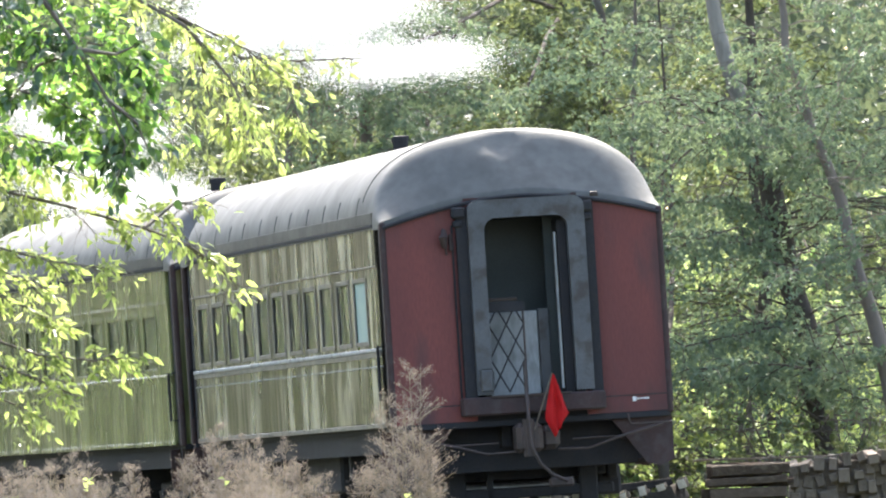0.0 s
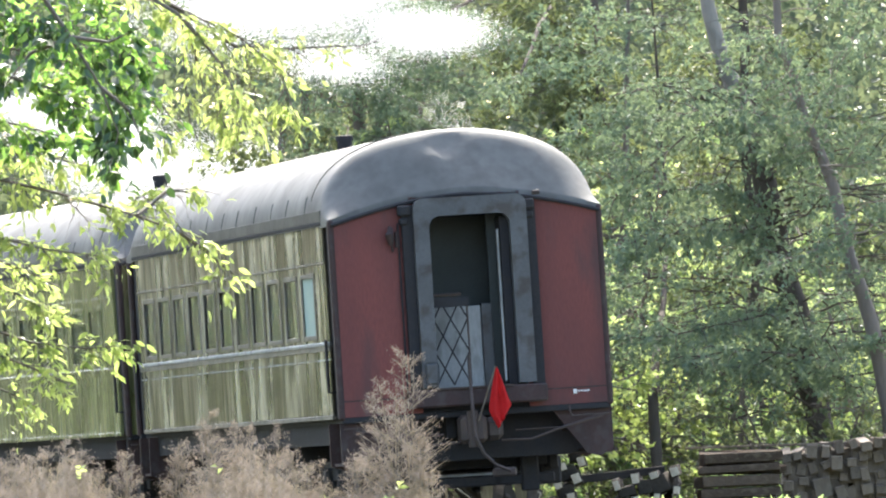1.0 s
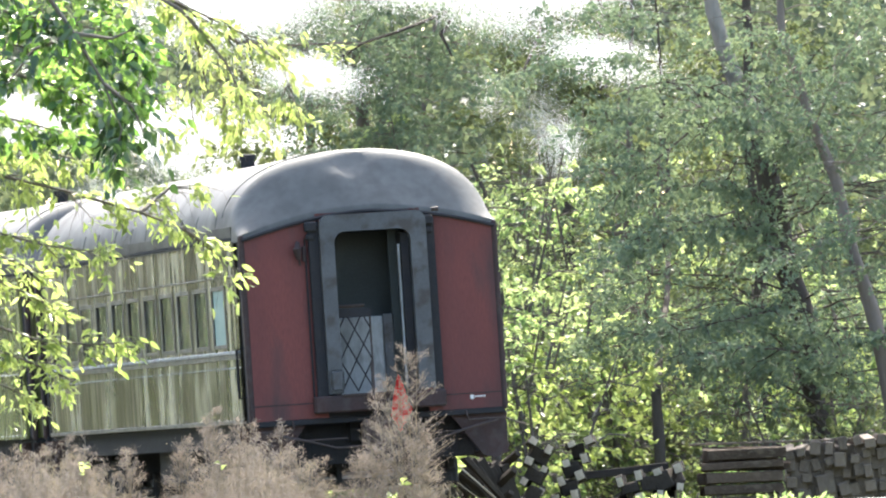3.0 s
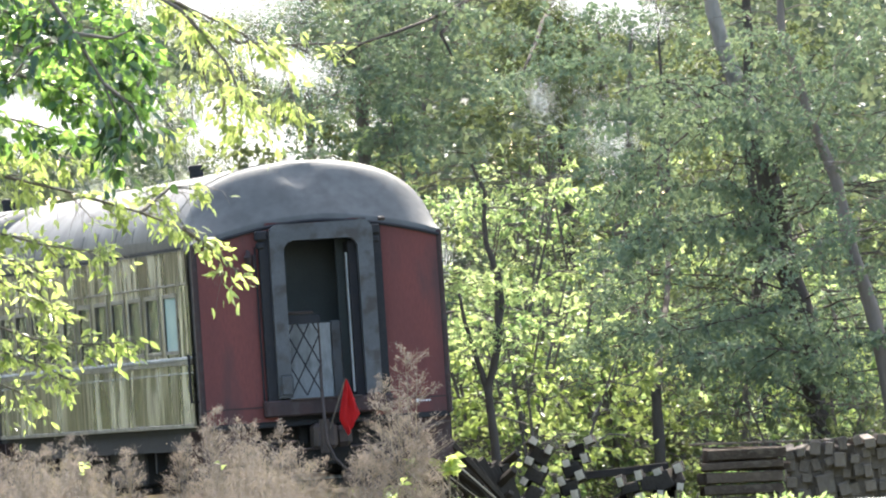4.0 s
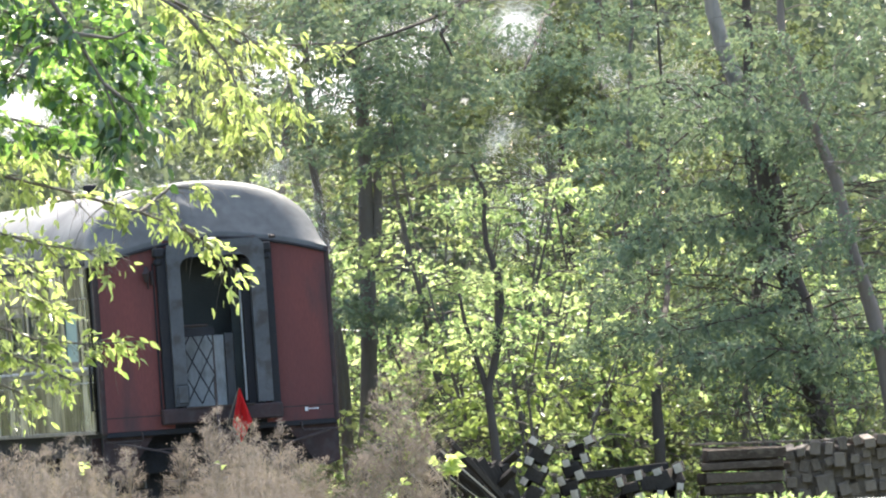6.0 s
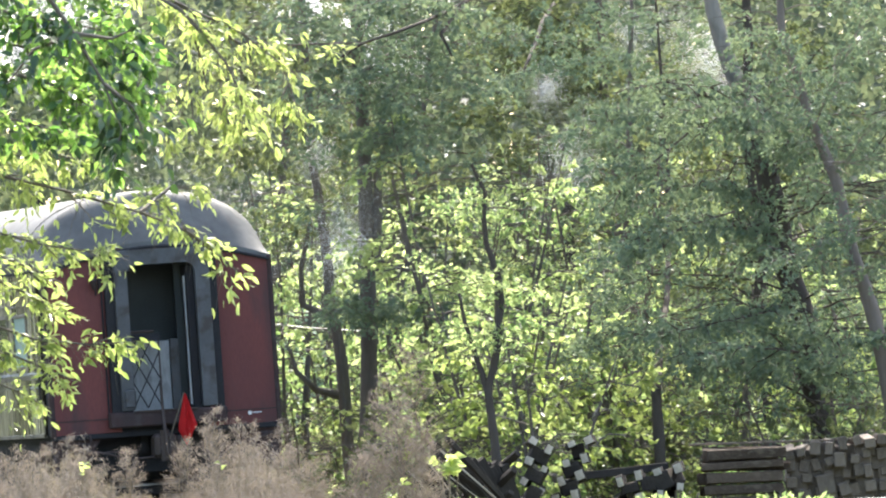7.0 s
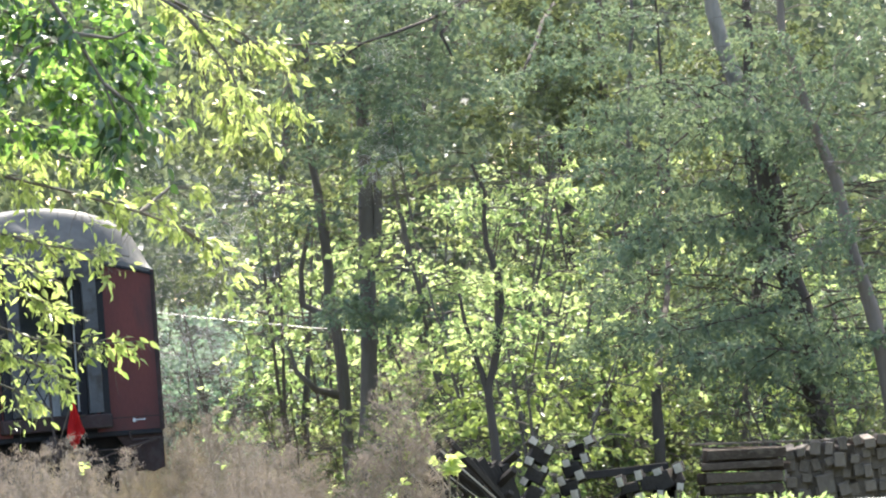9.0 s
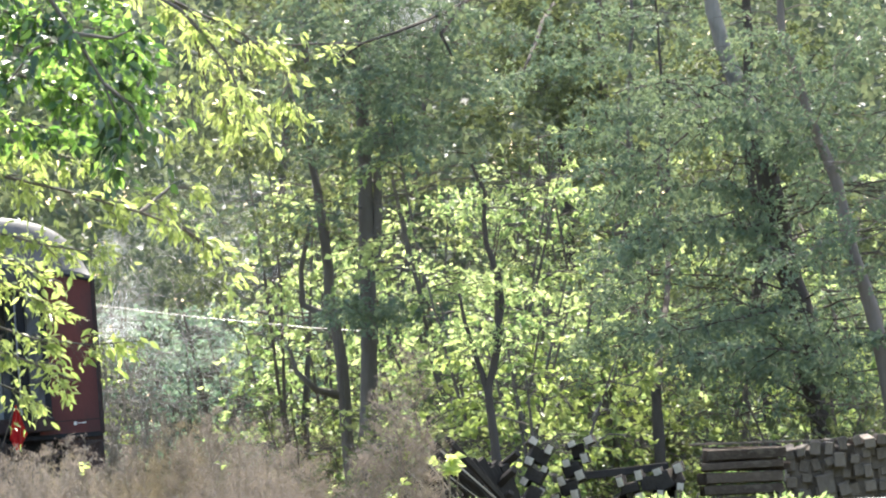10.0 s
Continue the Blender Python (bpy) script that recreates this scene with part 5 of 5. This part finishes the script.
def tall_weed(x, y, h, seed):
    rng = np.random.default_rng(seed)
    thing = tagged(new("weed_plant"), "tall dry weed with reddish brown feathery plume", "weed", "tall weeds")
    thing.location = (x, y, ground_height(x, y) - 0.02)
    bm = bmesh.new()
    at, axis = [], []
    for k in range(3):
        weed(bm, at, axis, Vector((rng.normal() * 0.05, rng.normal() * 0.05, 0)), h * rng.uniform(0.85, 1.0), rng, 2.4)
    part("stem", bm, STRAW, thing)
    link("plume", leaf_mesh("plume", at, axis, (0.013, 0.032), WEED, 0.26, seed), thing)


for i, (x, y, h) in enumerate([(-0.26, 104, 2.5), (-0.40, 105, 2.25), (-0.10, 104.5, 1.75), (-0.62, 104, 1.6), (-2.0, 103, 2.05), (-2.15, 104, 1.85), (-1.85, 105, 1.8), (-2.9, 103, 1.65), (-3.5, 104, 1.7),
                               (-1.3, 104, 1.55), (-4.1, 103, 1.6), (-2.5, 105, 1.7), (-0.9, 106, 1.6)]):
    tall_weed(x, y, h, 60 + i)

# ---- stacks of old ties on the far side of the track ----
def tie_meshes():
    bm = bmesh.new()
    box(bm, -1.28, 1.28, -0.10, 0.10, -0.085, 0.085, 0.012)
    dark = bpy.data.meshes.new("tie")
    bm.to_mesh(dark)
    bm.free()
    grey = dark.copy()
    dark.materials.append(TIE_WOOD)
    dark.materials.append(TIE_END)
    grey.materials.append(GREY_WOOD)
    grey.materials.append(TIE_END)
    for me, ends in ((dark, True), (grey, False)):
        for p in me.polygons:
            if ends and abs(p.normal.x) > 0.9:
                p.material_index = 1
    return dark, grey


TIE_DARK, TIE_GREY = tie_meshes()


g = -0.62


def dark_tie():
    me = TIE_DARK.copy()
    for q in me.polygons:
        q.material_index = 0
    return me


TIE_PLAIN = dark_tie()
TIE_BROWN = TIE_DARK.copy()
TIE_BROWN.materials[0] = BROWN_WOOD
for q in TIE_BROWN.polygons:
    q.material_index = 0
TIE_PALE = TIE_DARK.copy()
for q in TIE_PALE.polygons:
    q.material_index = 1


def bundle(label, corner, right, up, away, cols, rows, me, fill, seed, length=1.0, width=0.6, height=1.0):
    """Ties heaped side by side: corner is the top first tie's near end; right and up step from tie to tie, away runs along them."""
    rng = np.random.default_rng(seed)
    thing = tagged(new("tie_stack"), label, "timber stack", "stacks of ties")
    corner, r, u = Vector(corner), Vector(right), Vector(up)
    a = Vector(away).normalized()
    foot = corner - u * rows
    thing.location = (foot.x, foot.y, g)
    side = (r - a * r.dot(a)).normalized()
    rot = Matrix((a, side, a.cross(side))).transposed()
    for i in range(cols * 2 - 1):
        between = i % 2 == 1
        if between and not fill:
            continue
        for k in range(rows):
            p = corner + r * (i / 2) - u * (k + (0.5 if between else 0)) + a * (1.28 * length + (0.10 if between else 0) + rng.normal() * 0.05)
            ob = link("tie", fill if between else me, thing)
            m = rot.to_4x4()
            m.translation = p - Vector(thing.location)
            wide, tall = (2.0, 1.6) if between else (1.0, 1.0)
            ob.matrix_basis = m @ pose(0, 0, 0, rng.normal() * 8, rng.normal() * 0.9, rng.normal() * 1.1) @ Matrix.Diagonal((length * rng.uniform(0.93, 1.04), wide * width * rng.uniform(0.8, 1.2), tall * height * rng.uniform(0.62, 1.18), 1))
    return thing


bundle("tilted heap of dark ties with pale sawn ends", (1.08, 136.0, 0.93), (0.196, 0.087, -0.105), (0.042, 0.06, 0.245), (0.0, 1.0, -0.01), 2, 6, TIE_DARK, TIE_PLAIN, 91, 0.6, 0.5, 0.72)
bundle("tilted heap of dark ties with pale sawn ends", (1.56, 137.0, 0.88), (0.238, 0.02, 0.063), (0.063, 0.06, 0.224), (0.02, 0.98, 0.0), 2, 6, TIE_DARK, TIE_PLAIN, 92, 0.6, 0.5, 0.72)
bundle("loose row of dark ties sliding off the heap", (0.90, 135.4, 0.81), (0.196, 0.087, -0.105), (0.042, 0.20, 0.245), (-0.52, 0.646, -0.44), 1, 5, TIE_PLAIN, None, 97, 0.72, 0.42, 0.6)
bundle("low row of dark ties with pale ends", (2.21, 139.0, 0.44), (0.245, 0.0, 0.05), (0.02, 0.02, 0.25), (0.022, 1.0, 0.0), 4, 5, TIE_DARK, TIE_PLAIN, 93, 1.0, 0.52, 0.72)
bundle("grey weathered timbers stacked with ends showing", (4.38, 140.0, 0.77), (0.165, 0.0, 0.022), (-0.01, 0.0, 0.19), (0.03, 1.0, 0.0), 9, 8, TIE_GREY, TIE_GREY, 95, 1.0, 0.62, 0.95)
bundle("grey weathered timbers stacked lengthwise", (3.26, 139.6, 0.74), (0.0, 0.26, 0.0), (0.0, 0.0, 0.152), (1.0, 0.02, 0.03), 3, 9, TIE_BROWN, None, 94, 0.40, 1.1, 0.8)
for k in range(6):
    plank = tagged(new("loose_plank"), "thin grey plank lying on the timber stack", "plank", "loose planks")
    plank.location = (3.55 + 0.25 * k, 139.9 + 0.12 * k, 0.885 + 0.006 * k)
    ob = link("board", TIE_GREY, plank)
    ob.matrix_basis = pose(0, 0, 0, 0, -1.5, 8 * k - 15) @ Matrix.Diagonal((0.36, 0.5, 0.16, 1))
cap = tagged(new("top_tie"), "single dark tie lying across the low row", "timber")
cap.location = (2.30, 140.2, 0.55)
ob = link("beam", TIE_PLAIN, cap)
ob.matrix_basis = pose(0, 0, 0, 0, -6, 2) @ Matrix.Diagonal((0.42, 1, 0.6, 1))
lean = tagged(new("leaning_ties"), "loose dark ties leaning against the heap", "timber stack", "stacks of ties")
lean.location = (0.35, 135.0, g)
rng = np.random.default_rng(96)
for i in range(46):
    stick = i % 5 == 2
    ob = link("tie", TIE_PALE if stick else TIE_PLAIN, lean)
    thick = rng.uniform(0.06, 0.10) if stick else rng.uniform(0.2, 0.5)
    ob.matrix_basis = pose(0.16 - 0.015 * i + rng.normal() * 0.06, 0.02 * i - (0.12 if stick else 0.0), 0.97 - 0.025 * i, rng.uniform(-25, 25), 40 + rng.uniform(-6, 12), 32 + rng.uniform(-10, 10)) @ Matrix.Diagonal((0.8 * rng.uniform(0.6, 1.05), thick, thick * rng.uniform(0.8, 1.3), 1))

for i in range(26):
    ob = link("tie", TIE_PLAIN, lean)
    ob.matrix_basis = pose(0.22 + 0.017 * i, 0.25 + 0.02 * i, 0.78 - 0.012 * i, rng.uniform(-20, 20), 43 + 0.9 * i + rng.uniform(-3, 3), 26 + rng.uniform(-6, 6)) @ Matrix.Diagonal((0.66 * rng.uniform(0.85, 1.05), rng.uniform(0.4, 0.7), rng.uniform(0.5, 0.8), 1))

tuft = shrub(47, LEAF_BRIGHT, 1.0, 0.6)
tagged(tuft, "low bright green shrub among the stacked ties")
tuft.matrix_basis = pose(2.95, 138.2, ground_height(2.95, 138.2))
for x, y, r in ((4.25, 138.6, 80), (0.1, 132.8, 220)):
    copy_thing(tuft, pose(x, y, ground_height(x, y), 0, 0, r))

# a small plant with big yellow leaves beside the pile
rng = np.random.default_rng(31)
yl = tagged(new("yellow_plant"), "small plant with large yellow leaves", "plant")
yl.location = (0.08, 133, ground_height(0.08, 133))
bm = bmesh.new()
at, axis = [], []
for k in range(6):
    tip = Vector((rng.normal() * 0.12, rng.normal() * 0.12, 1.15 + 0.2 * rng.uniform()))
    tube(bm, [(0, 0, 0), tip * 0.6, tip], 0.006, 4)
    for j in range(3):
        at.append(tip + Vector((rng.normal() * 0.04, rng.normal() * 0.04, rng.normal() * 0.05)))
        axis.append(Vector((rng.normal(), rng.normal(), 0.1)))
part("stem", bm, STRAW, yl)
link("leaf_mass", leaf_mesh("leaf_mass", at, axis, (0.16, 0.24), LEAF_YELLOW, 0.8, 3), yl)

# ---- steam from the engine ahead, drifting between the trees: clouds of fine droplets ----
def steam_mesh(seed, n, sx, sz, size=(0.007, 0.013)):
    rng = np.random.default_rng(seed)
    at = np.concatenate([rng.normal(size=(n // 5, 3)) * rng.uniform(0.22, 0.5) * np.array([sx, 0.5, sz]) + rng.normal(size=3) * np.array([sx, 0.3, sz]) * 0.75 for k in range(5)])
    n = len(at)
    v = at[:, None, :] + rng.normal(size=(n, 3, 3)) * rng.uniform(*size, (n, 1, 1)) * 0.6
    me = bpy.data.meshes.new("steam_puff")
    me.vertices.add(n * 3)
    me.vertices.foreach_set("co", v.reshape(-1))
    me.loops.add(n * 3)
    me.loops.foreach_set("vertex_index", np.arange(n * 3, dtype=np.int32))
    me.polygons.add(n)
    me.polygons.foreach_set("loop_start", np.arange(0, n * 3, 3, dtype=np.int32))
    me.update(calc_edges=True)
    me.materials.append(STEAM)
    return me


STEAM_KINDS = [steam_mesh(1, 50000, 0.9, 0.45, (0.003, 0.005)), steam_mesh(2, 45000, 0.6, 0.6, (0.0032, 0.0055)), steam_mesh(3, 34000, 0.45, 0.7, (0.0032, 0.0055)), steam_mesh(4, 110000, 1.3, 0.5, (0.006, 0.010)), steam_mesh(5, 80000, 0.9, 0.45, (0.006, 0.010)), steam_mesh(6, 60000, 1.2, 1.1, (0.0035, 0.006))]


def puff(kind, rows):
    ob = tagged(link("steam_puff", STEAM_KINDS[kind]), "thin white drifting cloud of engine steam", "steam", "drifting steam", "stuff")
    return ob, rows


PUFFS = [
    puff(3, [(0, (-2.71, 147.0, 6.95)), (2.5, (-2.86, 147.0, 6.88)), (4, (-3.31, 147.0, 7.11)), (7, (-4.35, 147.0, 9.39)), (10, (-4.71, 147.0, 11.43))]),
    puff(3, [(0, (-1.43, 147.0, 7.02)), (1.2, (-1.43, 147.0, 7.09)), (2.5, (-1.65, 147.0, 7.32)), (5, (-1.33, 147.0, 8.83)), (10, (-0.54, 147.0, 12.90))]),
    puff(3, [(0, (-2.26, 147.0, 6.95)), (1, (-1.65, 147.0, 7.32)), (2.5, (0.61, 147.0, 6.92)), (4, (1.15, 147.0, 7.82)), (10, (3.23, 147.0, 12.10))]),
    puff(4, [(0, (-5.64, 174.0, 6.23)), (2.5, (-6.00, 174.0, 6.15)), (5, (-5.64, 174.0, 5.96)), (7, (-6.43, 174.0, 7.49)), (10, (-6.75, 174.0, 11.61))]),
    puff(4, [(0, (-5.50, 178.0, 5.17)), (2.5, (-4.13, 178.0, 5.52)), (4.5, (-2.46, 176.0, 5.67)), (5.5, (-2.00, 176.0, 5.99)), (7, (-1.63, 176.0, 7.52)), (10, (-1.21, 176.0, 12.58))]),
    puff(4, [(0, (-4.2, 160.0, 4.71)), (2.5, (-3.1, 160.0, 5.3)), (4.5, (-1.85, 160.0, 5.25)), (5.7, (-1.35, 160.0, 5.8)), (7, (-0.9, 160.0, 9.2)), (10, (-0.4, 160.0, 13.5))]),
    puff(2, [(0, (-2.93, 157.0, 3.83)), (2.5, (-1.48, 157.0, 3.89)), (4.5, (0.13, 157.0, 3.88)), (5.5, (0.86, 157.0, 4.51)), (7, (1.84, 157.0, 5.39)), (8.2, (2.27, 157.0, 8.29)), (10, (3.03, 157.0, 11.26))]),
    puff(1, [(0, (-2.91, 156.0, 3.89)), (2.5, (-1.47, 156.0, 3.79)), (4.5, (0.05, 156.0, 3.70)), (5.5, (0.78, 156.0, 4.81)), (6.3, (1.46, 156.0, 8.25)), (7, (1.79, 156.0, 9.61)), (10, (2.31, 156.0, 13.61))]),
    puff(2, [(0, (-4.83, 151.0, 3.50)), (5, (-2.51, 151.0, 3.94)), (7, (-1.34, 150.5, 4.23)), (8, (-0.95, 150.5, 4.45)), (9, (-0.63, 150.5, 5.46)), (10, (-0.15, 151.0, 7.48))]),
    puff(2, [(0, (-0.65, 156.0, 5.63)), (2.5, (0.95, 156.0, 5.61)), (4.5, (2.39, 156.0, 5.59)), (7, (3.36, 156.0, 6.71)), (10, (4.18, 156.0, 8.78))]),
    puff(2, [(0, (-5.58, 172.0, 5.02)), (4.5, (-5.32, 172.0, 5.28)), (7, (-5.21, 174.0, 4.09)), (10, (-5.04, 174.0, 3.37))]),
    puff(5, [(0, (-5.2, 168.5, 3.3)), (6, (-4.7, 168.5, 3.0)), (10, (-4.3, 168.5, 2.7))]),
]

# a few yellow weed leaves before the track
for k, (x, y, z) in enumerate(((-3.21, 98.5, 0.69), (-0.38, 98.5, 0.53), (-2.00, 98.5, 0.71), (-0.45, 98.5, 0.40))):
    rng = np.random.default_rng(140 + k)
    sprig = tagged(new("yellow_sprig"), "thin stem with a few bright yellow leaves", "plant", "yellow sprigs")
    gz = ground_height(x, y)
    sprig.location = (x, y, gz)
    bm = bmesh.new()
    tube(bm, [(0, 0, -0.02), (0.02, 0, (z - gz) * 0.6), (0, 0, z - gz)], 0.004, 4)
    part("stem", bm, STRAW, sprig)
    at = [Vector((rng.normal() * 0.02, 0, z - gz + rng.normal() * 0.02)) for j in range(6 if k != 2 else 2)]
    link("leaf_mass", leaf_mesh("leaf_mass", at, [Vector((rng.normal(), rng.normal(), 0.2)) for a in at], (0.06, 0.09), LEAF_YELLOW, 0.7, 150 + k), sprig)

# a wire across the clearing
bm = bmesh.new()
tube(bm, [(-5.35, 157.0, 3.01), (-3.50, 157.0, 2.77), (-1.94, 157.0, 2.61), (-0.69, 157.0, 2.52)], 0.006, 4)


tagged(part("wire", bm, STEEL), "thin pale wire strung through the trees", "wire")


# ---- what moves ----
def motions():
    times = [i * 0.5 for i in range(21)]
    walk(rear_coach, [(t, on_track(run_at(t), COACH)) for t in times])
    walk(front_coach, [(t, on_track(run_at(t) + COACH + 0.75, COACH)) for t in times])
    for i, (ob, rows) in enumerate(PUFFS):
        walk(ob, [(t, Matrix.Translation(q) @ pose(0, 0, 0, 0, 4 * t * (-1) ** i, 0)) for t, q in rows])
    short = [i / 7.5 for i in range(76)]
    for wheels in (rear_wheels, front_wheels):
        for ob, y in wheels:
            walk(ob, [(t, pose(0, y, 0.42) @ Matrix.Rotation(-run_at(t) / 0.42, 4, "X")) for t in short])


motions()
